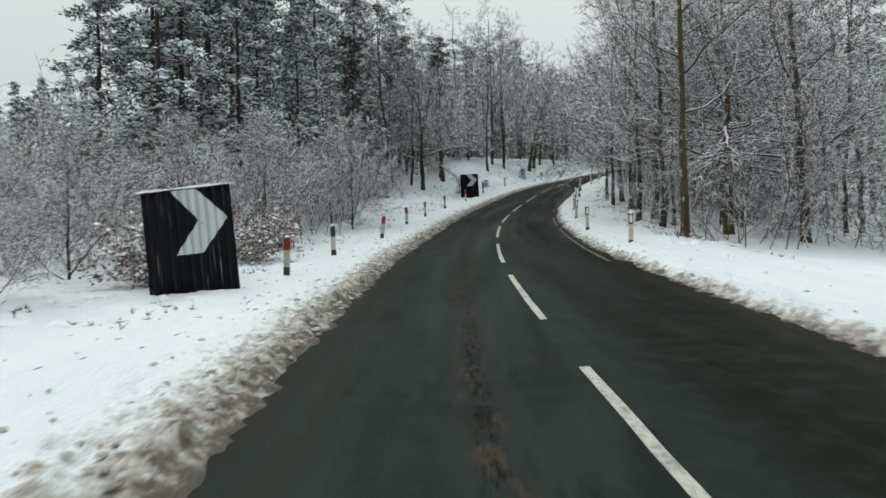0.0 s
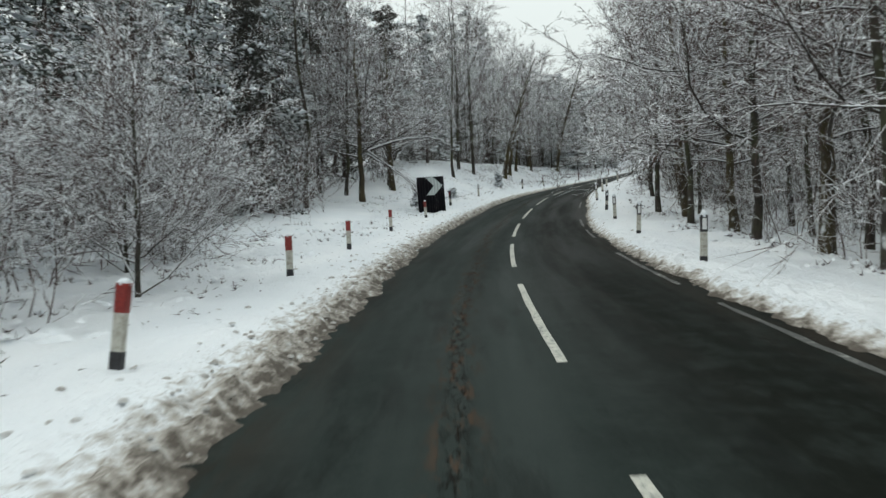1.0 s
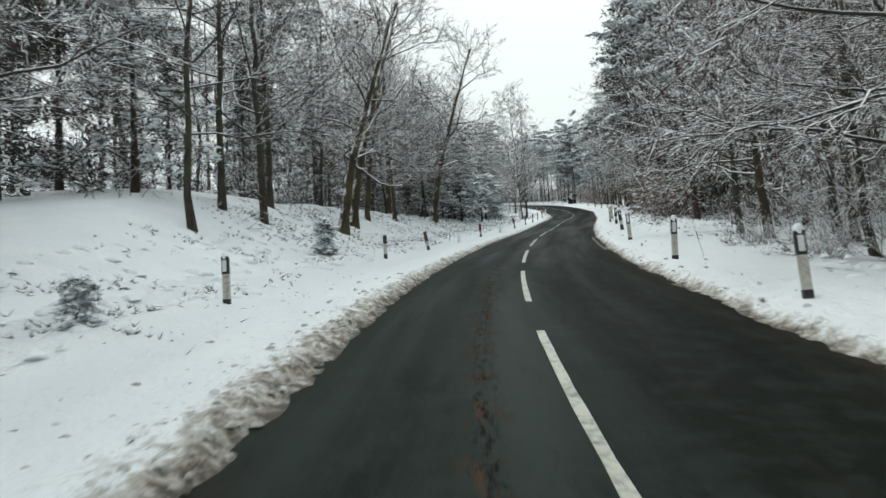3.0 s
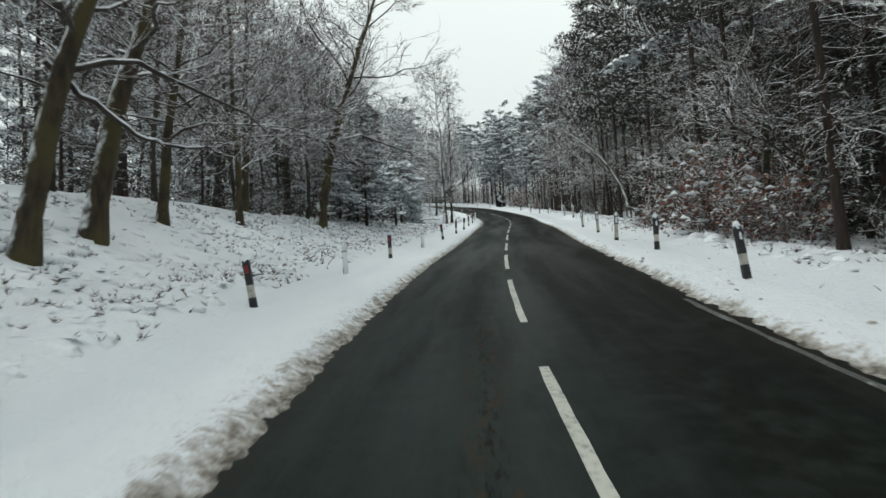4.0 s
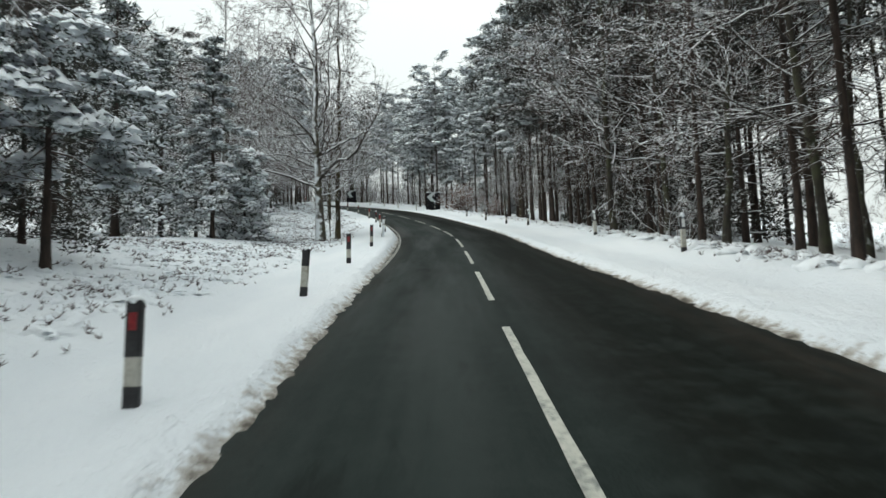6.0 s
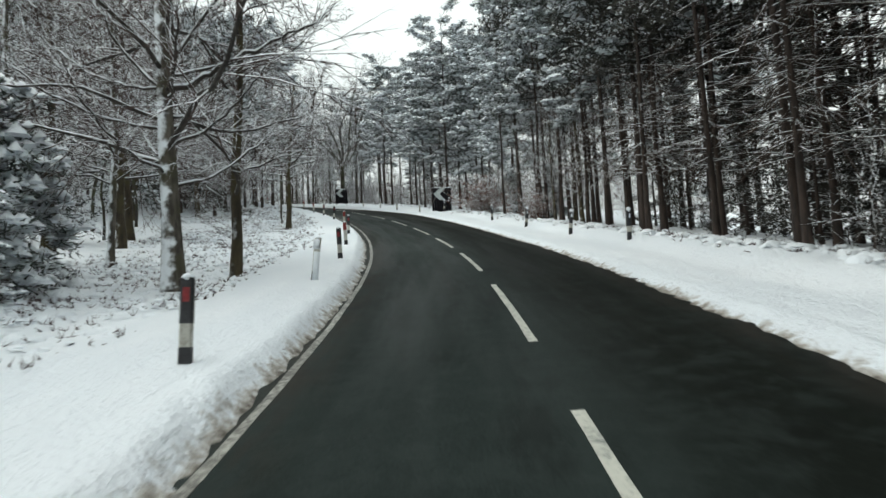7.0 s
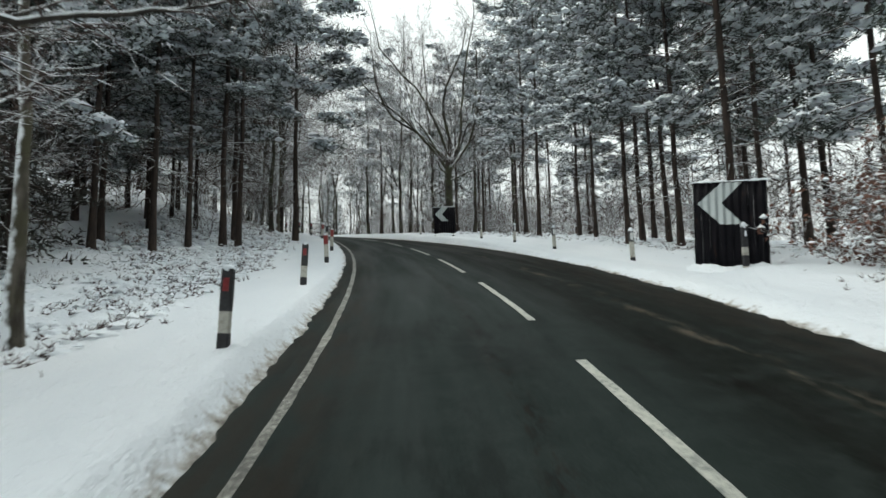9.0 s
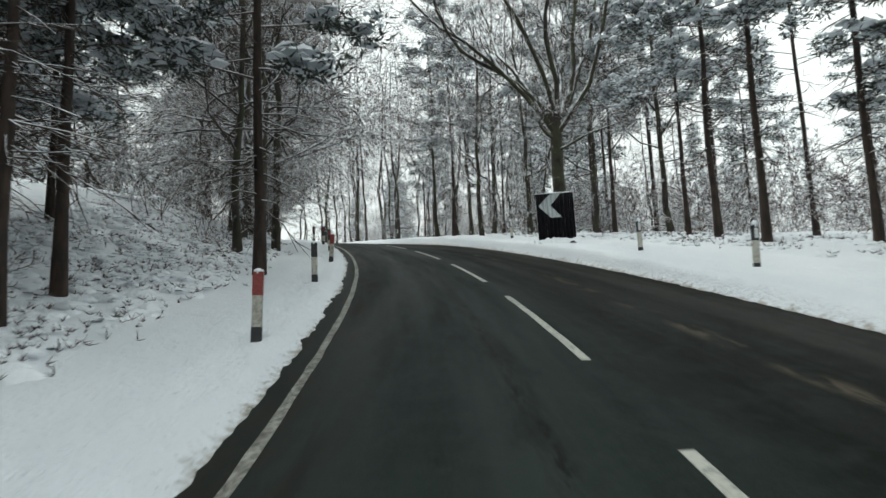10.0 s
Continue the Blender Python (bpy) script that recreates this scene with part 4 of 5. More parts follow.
def build_posts():
    rng = np.random.default_rng(11)
    left = [(16.7, -5.5), (21.5, -5.3), (28, -4.8), (35.6, -5.0), (42.2, -5.2), (49.6, -5.4), (56.2, -5.2), (65.2, -5.85), (73.5, -5.9), (86.8, -5.55), (93.8, -5.2), (100.9, -4.9), (106.8, -4.5), (114.5, -4.2), (121.8, -3.9), (129.1, -3.7), (136.8, -3.75), (144.4, -3.9), (152.6, -4.0),
            (160.8, -4.0), (166.7, -4.0), (173.8, -4.2), (181.6, -4.15), (188.3, -4.15), (196.5, -4.2), (204, -4.2), (211.5, -4.1), (218.4, -4.05),
            (225.7, -4.1), (232.1, -4.0), (239, -4.0), (246, -4.0), (253, -4.0)]
    right = [(21.5, 4.1), (27.9, 3.65), (35, 3.8), (42.9, 4.0), (50.3, 4.1), (56, 4.1), (63, 3.7), (70.4, 3.8), (77.1, 3.6), (85.2, 3.7), (93, 4.15),
             (100.4, 4.3), (106.5, 4.15), (114.4, 4.5), (122.6, 4.6), (141.5, 5.6), (152, 5.6), (166.8, 5.25), (172.8, 5.0), (180.1, 5.0), (187.9, 5.2),
             (203.95, 6.3), (208.7, 5.4), (217.3, 5.6), (223.8, 5.75), (230.3, 5.85), (238.2, 6.1), (246.3, 6.5)]
    odd = {k: "red" for k in ((16.7, -5.5), (28, -4.8), (42.2, -5.2), (35.6, -5.0), (49.6, -5.4), (56.2, -5.2), (173.8, -4.2), (188.3, -4.15), (211.5, -4.1), (218.4, -4.05), (232.1, -4.0))}
    odd.update({k: "plain" for k in ((21.5, -5.3), (86.8, -5.55), (136.8, -3.75), (225.7, -4.1))})
    odd.update({k: "crusted" for k in ((100.9, -4.9), (114.5, -4.2), (160.8, -4.0))})
    odd.update({k: "banded" for k in ((56, 4.1), (93, 4.15), (100.4, 4.3), (166.8, 5.25), (172.8, 5.0), (180.1, 5.0), (187.9, 5.2), (203.95, 6.3))})
    odd[(73.5, -5.9)] = "lens"
    tilt = {160.8: 5.0, 93.8: -7.0, 28: 5.0, 121.8: -4.0}
    made = {}
    labels = {"red": "white timber marker post with red band and snow cap", "dark": "black and white marker post with small red reflector",
              "plain": "black-topped white marker post with a thin snow cap", "banded": "marker post in broad black and white bands, snow-capped",
              "lens": "black and white marker post with white reflector", "crusted": "marker post plastered white with driven snow"}
    for spots, side in ((left, -1), (right, 1)):
        for s, d in spots:
            kind = odd.get((s, d), "lens" if side > 0 else "dark")
            p = place(np.array(s), np.array(d), 0.0)
            p[2] -= 0.02
            yaw = float(spline(HEADING, np.array(s))) + rng.uniform(-8, 8)
            m = pose(*p, rng.normal(0, 2.2), rng.normal(0, 2.8) + tilt.get(s, 0.0), yaw)
            if kind in made:
                copy_thing(made[kind], m)
            else:
                made[kind] = marker_post(kind, labels[kind])
                made[kind].matrix_basis = m


# ---- chevron boards of corrugated sheet ----
def chevron_board(s, d, w, h, yaw, right, lean, label, roll=0.0, lift=0.0, cut=0.58, torn=0.0):
    rng = np.random.default_rng(int(s))
    root = tagged(new("chevron_board"), label, "road sign", "bend warning boards")
    wave, deep = w / 9.5, 0.030

    def rib(x):
        return -deep * np.cos(2 * np.pi * x / wave)

    xs = np.linspace(-w / 2, w / 2, 96)
    zs = np.linspace(-0.1, h, 5)
    gx, gz = np.meshgrid(xs, zs, indexing="ij")
    # the lower edge is torn away unevenly from rib to rib
    tear = np.array([rng.uniform(0.3, 1.0) for _ in range(12)])
    gz[:, 0] += torn * tear[np.clip(((xs + w / 2) / wave).astype(int), 0, 11)]
    front = np.stack([gx, rib(gx), gz], -1)
    back = front + np.array([0, 0.006, 0])
    a = grid_faces(96, 5)
    n = 96 * 5
    rim = []
    idx = np.arange(n).reshape(96, 5)
    for e in (idx[:, 0], idx[-1, :], idx[::-1, -1], idx[0, ::-1]):
        rim += [[int(e[i]), int(e[i + 1]), int(e[i + 1]) + n, int(e[i]) + n] for i in range(len(e) - 1)]
    part("sheet", mesh_of("sheet", np.concatenate([front.reshape(-1, 3), back.reshape(-1, 3)]), (a.tolist() + (a + n)[:, ::-1].tolist() + rim), M_SHEET), root)
    # chevron painted over the ribs
    rows, cols = 25, 40
    y = np.linspace(0, 1, rows)
    bend = 1 - np.abs(y - 0.49) / 0.5
    x0, x1 = 0.32 + 0.29 * bend + 0.02 * y, 0.61 + 0.325 * bend + 0.03 * y
    f = np.linspace(0, 1, cols)
    cx = (x0[:, None] + (x1 - x0)[:, None] * f - 0.5) * w
    if not right:
        cx = -cx
    cz = np.repeat((h * (0.985 - cut * y))[:, None], cols, 1)
    top = np.stack([cx, rib(cx) - 0.012, cz], -1)
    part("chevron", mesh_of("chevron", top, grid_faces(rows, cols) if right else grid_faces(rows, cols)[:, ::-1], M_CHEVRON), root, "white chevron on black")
    for x in (-w * 0.32, w * 0.32):
        part("stake", mesh_of("stake", *block(0.09, 0.07, -0.6, h - 0.12, 0.008, x, 0.065), M_TIMBER, False), root)
    for z in (0.25 * h, 0.78 * h):
        v, q = block(w * 0.92, 0.05, z - 0.04, z + 0.04, 0.006, 0, 0.105 + 0.02)
        part("rail", mesh_of("rail", v, q, M_TIMBER, False), root)
    vs = []
    for i in range(9):
        vs.append(lump(rng, w / 12 * rng.uniform(0.8, 1.3), 0.05, rng.uniform(0.02, 0.055), ((i / 8 - 0.5) * w * 0.92, 0.01, h - 0.003)))
    part("snow_cap", mesh_of("snow_cap", *join(*vs), M_SNOW), root, "thin line of snow on the top edge")
    n = 28
    t = np.linspace(-0.62, 0.62, n) * w
    crest = 0.06 + (0.16 - 0.3 * torn) * np.abs(np.sin(t * 2.3 + s)) * np.array([rng.uniform(0.4, 1.0) for _ in range(n)])
    prof = np.array([[-0.75, -2.2], [-0.36, 0.0], [-0.15, 0.9], [-0.03, 1.0], [0.12, 0.7], [0.5, -2.2]])
    dv = np.stack([np.repeat(t[:, None], 6, 1), np.repeat(prof[None, :, 0], n, 0), crest[:, None] * prof[None, :, 1] - 0.03], -1)
    part("drift", mesh_of("drift", dv, grid_faces(n, 6), M_SNOW), root, "snow heaped against the foot")
    p = place(np.array(float(s)), np.array(float(d)), lift)
    root.matrix_basis = pose(*p, lean, roll, yaw)
    return root


def build_boards():
    chevron_board(14.0, -6.7, 1.85, 2.36, 4, True, -3, "black corrugated board with white chevron, torn lower edge", -5.5, -0.14, torn=0.20)
    chevron_board(59.6, -5.62, 1.58, 2.2, 2, True, -2, "black corrugated board with white chevron under snowy branch", -2.2, -0.06, 0.48)
    chevron_board(204.4, 6.2, 1.72, 2.25, -36, False, -3, "black corrugated board with white chevron among pines", 2.5, -0.1, 0.48)
    chevron_board(237.5, 5.6, 1.6, 2.1, -14, False, -2, "black corrugated board with white chevron on the far bend", -1.0, 0.12, 0.5)


build_boards()
build_posts()

# ---- the wood ----
STAND = Stand()
OAK = "bare broadleaved tree with snow along every twig"
PINE = "tall Scots pine with bare trunk and snowy crown"


def oak(i, h=20, far=False):
    r = np.random.default_rng(100 + i)
    if far:
        return lambda: leafless(r, "bare_tree", OAK, h, 0.13, M_OAK, 0.2, 17, 6, 5, 0.30, 0.75, thick=1.7, sides=3, offs=3, wander=0.08)
    return lambda: leafless(r, "bare_tree", OAK, h, 0.135, M_OAK, 0.18, 26, 9, 7, 0.32, 0.55, thick=1.15, wander=0.07)


def birch(i, h=16):
    r = np.random.default_rng(200 + i)
    return lambda: leafless(r, "birch_tree", "slender birch with pale snow-crusted trunk", h, 0.14, M_BIRCH, 0.18, 34, 9, 8, 0.28, 0.9, thick=1.05, fork=False, droop=0.3)


def pine(i, h=19, far=False):
    r = np.random.default_rng(300 + i)
    if far:
        return lambda: conifer(r, "pine_tree", PINE, h, 0.16, 0.46, 24, 0.19, 0.10, 8, 7, 0.40, dead=10, needle=0.62, knots=3, slim=0.10)
    return lambda: conifer(r, "pine_tree", PINE, h, 0.14, 0.40, 36, 0.19, 0.10, 13, 10, 0.36, dead=40, needle=0.42, slim=0.075, flat=0.6)


def dead_pine(i, h=19, far=False):
    r = np.random.default_rng(350 + i)
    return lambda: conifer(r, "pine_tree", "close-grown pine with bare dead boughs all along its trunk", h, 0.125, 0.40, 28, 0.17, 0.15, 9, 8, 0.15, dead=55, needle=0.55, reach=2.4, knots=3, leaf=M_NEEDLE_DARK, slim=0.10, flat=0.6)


def low_pine(i, h=18):
    r = np.random.default_rng(370 + i)
    return lambda: conifer(r, "pine_tree", "pine with dark snowy crown reaching low", h, 0.14, 0.26, 38, 0.21, 0.14, 12, 9, 0.40, dead=24, needle=0.50, knots=4, slim=0.085, flat=0.55)


def fir(i, h=16, far=False, pad=0.34):
    r = np.random.default_rng(400 + i)
    if far:
        return lambda: conifer(r, "fir_tree", "dark fir with boughs bent by snow", h, 0.18, 0.08, 48, 0.20, 0.32, 8, 6, 0.38, cone=True, dead=0, needle=0.50, knots=3, slim=0.11)
    return lambda: conifer(r, "fir_tree", "dark fir with boughs bent by snow", h, 0.18, 0.12, 54, 0.25, 0.30, 13, 9, pad, cone=True, dead=0, needle=0.42, slim=0.085, flat=0.55)


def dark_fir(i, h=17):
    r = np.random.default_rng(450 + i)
    return lambda: conifer(r, "fir_tree", "dark fir with little snow", h, 0.16, 0.04, 38, 0.20, 0.28, 9, 7, 0.0, cone=True, dead=0, needle=0.55, knots=3, slim=0.11, leaf=M_NEEDLE_DARK)


def laden_fir(i, h=2.2):
    r = np.random.default_rng(470 + i)
    return lambda: conifer(r, "fir_tree", "young fir weighed down by thick snow", h, 0.035, 0.08, 30, 0.36, 0.42, 6, 8, 0.17, cone=True, dead=0, needle=0.2, slim=0.07, flat=0.8)


def bush(i, h=3.2, leaves=0, mat=None, n=16, thick=1.1):
    r = np.random.default_rng(500 + i)
    name = "leafy shrub with brown dead leaves under snow" if leaves else "bare shrub with snow-lined twigs"
    return lambda: shrub(r, "shrub", name, h, n, 6 if n < 14 else 7, 4 if n < 14 else 7, 0.6, thick, leaves, mat)


def key_trees():
    P = STAND.plant
    broad = P("broad", lambda: leafless(np.random.default_rng(23), "bare_tree", "spreading tree with mossy trunk and long bare boughs", 13, 0.20, M_MOSSY, 0.36, 28, 10, 8, 0.40, 0.12, (0.06, 0), 1.2, fan=0.15), 193.9, -7.5, 0)
    P("low", lambda: leafless(np.random.default_rng(21), "bare_tree", "spreading tree with mossy trunk and long bare boughs", 13, 0.20, M_MOSSY, 0.26, 30, 10, 8, 0.46, 0.2, (0.03, 0), 1.3, fan=0.15), 52.5, 7.4, 130, 0.95)
    P("low", None, 40, 8.4, 250, 1.05)
    P("low", None, 69.5, -11.5, 70, 1.15)
    oak_by_board = P("low", None, 63.4, -11.3, 190, 1.05)
    P("s1", lambda: leafless(np.random.default_rng(51), "bush", "large rounded bush of fine snow-lined twigs", 6.4, 0.06, M_OAK, 0.04, 38, 10, 10, 0.5, 0.9, (0, 0), 0.95), 33.6, -7.4, 0)
    # right of the road, from the first bend on
    P("lean_r", lambda: leafless(np.random.default_rng(1), "bare_tree", "tall tree with mossy yellow-brown trunk and snowy limbs", 19, 0.155, M_MOSSY, 0.30, 20, 9, 7, 0.30, 0.5,
                                 (0.0, 0.0), 1.3, wander=0.03), 25.6, 6.9, 20)
    P("o1", oak(1), 31, 7.2, 100)
    P("o2", oak(2, 18), 33.5, 6.6, 10, 0.9)
    P("o3", oak(3, 20), 42, 7.2, 200)
    P("o1", oak(1), 47.5, 6.6, 40, 0.85)
    P("o4", oak(4, 17), 53.5, 6.3, 300, 0.95)
    P("o2", oak(2), 65, 7.0, 75, 0.9)
    P("b1", birch(1), 72, 6.9, 0)
    P("o3", oak(3), 78, 8.5, 20, 0.8)
    P("o4", oak(4), 86, 7.6, 130, 0.9)
    P("p1", pine(1), 98, 8.3, 0)
    P("o1", oak(1), 103, 8.6, 210, 0.9)
    P("p2", pine(2, 18), 107, 7.6, 40)
    P("arch", lambda: leafless(np.random.default_rng(8), "birch_tree", "birch arching over the verge with snow on its stem", 8.4, 0.15, M_BIRCH, 0.42, 15, 8, 7, 0.30, 0.25,
                               (-0.64, 0.0), 1.0, wander=0.04, droop=0.1, bend=2.4), 126, 8.0, -29)
    for s, d, z in ((30, 9.8, 1.1), (36, 11.2, 1.15), (27.5, 12, 1.0), (60, 8.2, 1.0), (47, 8.0, 0.9), (75, 8.6, 0.9), (84, 8.0, 0.8)):
        P("low", None, s, d, s * 31, z)
    for s, d, z in ((163, 9.6, 0.95), (166, 10.6, 1.0), (168, 9.0, 0.9), (171, 10.2, 1.0), (173, 11.6, 0.9), (165, 12.6, 1.0), (169, 13.4, 0.95), (176, 10.8, 0.9), (161, 11.2, 1.0)):
        P("pd", dead_pine(5), s, d, s * 47, z)
    for s, d, z in ((200.5, 11.5, 0.9), (178, 13.0, 0.95), (203.6, 9.9, 0.85), (208.8, 11.4, 1.0), (197.4, 10.6, 0.8)):
        P("pl", low_pine(7), s, d, s * 71, z)
    for s, d, z in ((38, -19, 1.2), (42, -18, 1.25), (47, -19, 1.35), (53, -19, 1.3), (56, -18.5, 1.35), (62, -17.5, 1.2), (35, -18.5, 1.2), (37.5, -20.5, 1.2), (40, -18.5, 1.25), (44.5, -21, 1.3), (49.5, -20.5, 1.3), (58.5, -20.5, 1.3), (66.5, -19, 1.2), (72, -20, 1.2)):
        P("fa" if int(s) % 3 else "pa", FAR["fa" if int(s) % 3 else "pa"], s, d, s * 37, z)
    for s, d, z in ((207, -12, 0.95), (224.2, -10.6, 0.8), (227.4, -12.2, 0.75), (229.5, -14.8, 0.9), (233.5, -15.5, 0.8), (210, -13.5, 1.0), (217, -13, 1.0), (221.5, -12.2, 0.9), (225, -13, 0.95)):
        P("pl", low_pine(7), s, d, s * 83, z)
    P("f2", fir(2, 15), 157, -12.2, 220, 0.7)
    P("laden", laden_fir(1), 160.4, -11.4, 100, 2.4)
    P("laden", None, 163.4, -12.0, 200, 2.0)
    for s, d, z in ((103, 7.6, 0.9), (112, 8.4, 1.0), (118, 8.0, 0.9), (123, 9.6, 1.0), (128.5, 10.0, 0.95), (130, 8.0, 1.0), (133.5, 9.2, 0.9), (138, 8.2, 1.0), (142, 9.0, 0.95), (147, 8.2, 0.9),
                    (153, 8.8, 1.0), (158, 8.0, 0.95), (174, 8.0, 0.9), (181, 9.4, 0.95), (171.5, 7.6, 1.0), (175.8, 9.4, 1.0), (179.3, 8.4, 0.95), (183, 10.8, 1.0), (186, 12.4, 1.0), (177, 12, 1.05)):
        P("pd", dead_pine(5), s, d, s * 61, z)
    # left of the road
    P("o5", oak(5, 19), 65, -13.2, 0)
    P("o2", oak(2), 66.5, -15.8, 140)
    P("hang", lambda: leafless(np.random.default_rng(9), "bare_tree", "bare oak with a long snowy limb towards the road", 14, 0.26, M_OAK, 0.16, 22, 10, 7, 0.46, 0.45, (0.05, 0), 1.3),
      71, -12.2, 160)
    for s, d, t in ((81, -10.4, 0), (84.5, -11.2, 80), (86, -10.2, 200), (89.5, -11.5, 310)):
        P("o6" if t % 160 else "o1", oak(6, 21), s, d, t, 1.0 + 0.05 * (t % 3))
    P("bent", lambda: leafless(np.random.default_rng(14), "bare_tree", "thick dark trunk leaning towards the road, snow on limbs", 15, 0.27, M_MOSSY, 0.3, 22, 9, 7, 0.38, 0.5,
                               (0.28, 0.02), 1.3, wander=0.03), 117, -10.2, -25, 1.25)
    leaning = P("bent", None, 92.6, -9.2, -12, 1.0)
    P("bent", None, 95.6, -9.7, 12, 1.1)
    P("bent", None, 100.3, -10.4, -70, 0.7)
    P("o2", oak(2), 119, -11.5, 20, 0.8)
    for s, d, z in ((110.5, -12.2, 0.85), (123, -12.6, 0.9), (128.6, -11.4, 0.8), (134.2, -12.4, 0.9), (104, -12.6, 0.9), (98, -12.4, 0.95)):
        P("o6" if int(s) % 2 else "o5", None, s, d, s * 67, z)
    P("umbrella", lambda: conifer(np.random.default_rng(481), "pine_tree", "young pine bowed into an umbrella by heavy snow", 5.6, 0.13, 0.5, 24, 0.46, 0.42, 14, 8, 0.36, dead=10, needle=0.34,
                                  reach=1.0, slim=0.085, flat=0.75), 137.8, -9.6, 0)
    P("f2", fir(2, 15), 131, -15, 0)
    P("f2", fir(2), 139, -17, 130, 1.05)
    P("oc", FAR["oc"], 126, -17, 40, 0.9)
    mottled = P("mottled", lambda: leafless(np.random.default_rng(15), "bare_tree", "tall bare tree with mottled lichen-grey trunk, snow-lined limbs", 19.5, 0.25, M_BIRCH, 0.17, 44, 10, 9, 0.33, 0.75,
                                  (0.02, 0.0), 1.35, fork=False, wander=0.04, droop=0.12), 161.8, -7.5, 120)
    P("b2", birch(2), 171, -12.6, 200, 1.0)
    P("b1", birch(1), 166.5, -14.0, 30, 1.0)
    P("thin", lambda: leafless(np.random.default_rng(61), "bare_tree", "thin dark brown tree with low bare limbs", 13, 0.12, M_MOSSY, 0.14, 26, 8, 6, 0.20, 0.8, (-0.01, 0.02), 1.0,
                               fork=False), 165.2, -6.9, 215, 1.4)
    P("o4", oak(4), 169, -7.6, 100, 0.35)
    P("thin", None, 106.5, -10.4, 30, 1.2)
    P("crusted", lambda: leafless(np.random.default_rng(62), "bare_tree", "slim tree with a snow-crusted trunk beside a spreading tree", 10, 0.15, M_BIRCH, 0.5, 14, 7, 6, 0.16, 0.6, (0.02, 0.0), 1.0,
                                  fork=False), 199.0, -7.9, 60)
    for s, d, i, z in ((215.5, -10.7, 3, 1.0), (214, -12.4, 1, 1.0), (218, -9.9, 2, 0.9), (219.3, -8.7, 3, 1.1), (222.7, -8.6, 2, 1.0), (219.6, -8.1, 1, 0.95)):
        P("p%d" % i, pine(i), s, d, s * 40, z)
    P("o6", oak(6), 242.3, -8.3, 50, 1.1)
    P("o3", oak(3), 248.5, -8.5, 10, 1.0)
    for s, d, z in ((244, -7.2, 1.1), (250.5, -6.9, 1.25), (257, -7.4, 1.3), (263.5, -6.8, 1.3), (269, -7.6, 1.25)):
        P("o5", oak(5), s, d, s * 27, z * 1.1)
    for s, d, z in ((236, -6.6, 1.1), (238.6, -7.6, 1.2), (246.5, -6.4, 1.15), (253, -6.7, 1.25), (259.5, -6.3, 1.25), (266, -6.2, 1.2)):
        P("b1" if int(s) % 2 else "b2", birch(1), s, d, s * 19, z * 1.12)
    P("o5", None, 232.6, -7.0, 140, 1.1)
    P("o6", None, 238.2, -6.2, 20, 1.2)
    P("s1", None, 238.5, -7.0, 50, 0.8)
    P("s1", None, 245.5, -6.6, 150, 0.9)
    # pines on the right of the second bend
    for s, d, i, z in ((178.5, 7.8, 2, 0.8), (184, 7.2, 3, 0.85), (190, 8.0, 1, 0.9), (192, 7.4, 3, 0.7), (188, 9.5, 1, 0.75), (206.5, 7.5, 3, 1.0), (207.5, 9, 1, 0.8),
                       (215, 8.0, 2, 0.85), (217, 9.6, 3, 0.9), (215.8, 10.2, 1, 0.95), (222, 9.6, 2, 0.8), (232, 9.6, 3, 1.0), (228.5, 9.0, 1, 0.95), (235.5, 10.5, 2, 0.8),
                       (226, 10.5, 3, 0.9), (242, 10.5, 1, 0.85), (170, 7.8, 3, 0.95), (163, 8.6, 1, 1.0), (261.5, 8.0, 2, 1.1), (266, 10.0, 1, 1.0), (252, 12.5, 3, 1.0)):
        P("p%d" % i, pine(i), s, d, s * 53, z)
    P("pl", None, 228.0, -5.75, 200, 1.15)
    P("pl", None, 231.5, -12.4, 90, 0.9)
    # dark stand left of the last bend, and what closes the wood behind the heath
    for s, d, z in ((206, -15.5, 1.0), (211, -17, 1.1), (216, -16, 1.0), (222, -15.5, 1.05), (227, -16.5, 1.0), (213.5, -20.5, 1.1), (220, -20, 1.1), (207, -20, 1.1), (228, -20.5, 1.0)):
        P("f3" if int(s) % 2 else "pl", fir(3, 14), s, d, s * 29, z)
    for s, d, z in ((168, -16, 0.6), (172, -18.5, 0.7), (176, -16.5, 0.55), (180, -18, 0.7), (184, -16.8, 0.6), (188.5, -18.5, 0.8), (193, -17, 0.7), (198, -18, 0.9), (202, -16.5, 1.0)):
        P("oc" if int(s) % 3 else "fb", FAR["oc" if int(s) % 3 else "fb"], s, d, s * 41, z)
    for s, d, z in ((140, 8.6, 1.0), (146.5, 8.8, 1.0)):
        P("o5", oak(5), s, d, s * 17, z)
    for s, d, z in ((161, 7.6, 0.9), (166.5, 8.0, 0.95), (169.5, 7.0, 0.85), (172, 8.6, 0.9), (164.5, 10.6, 1.0), (170.5, 11.4, 1.0)):
        P("pd", dead_pine(5), s, d, s * 57, z)
    for s, d, z in ((213, 9.2, 0.95), (212, 11.5, 0.9), (210.5, 13.5, 1.0), (219.5, 11.5, 0.9), (225, 13, 0.9)):
        P("pl", None, s, d, s * 23, z)
    for s, d, z in ((112, -14, 1.0), (116.5, -15.5, 0.95), (121, -13.5, 0.9), (108, -16.5, 1.0)):
        P("oa" if int(s) % 2 else "oc", FAR["oa"], s, d, s * 23, z)
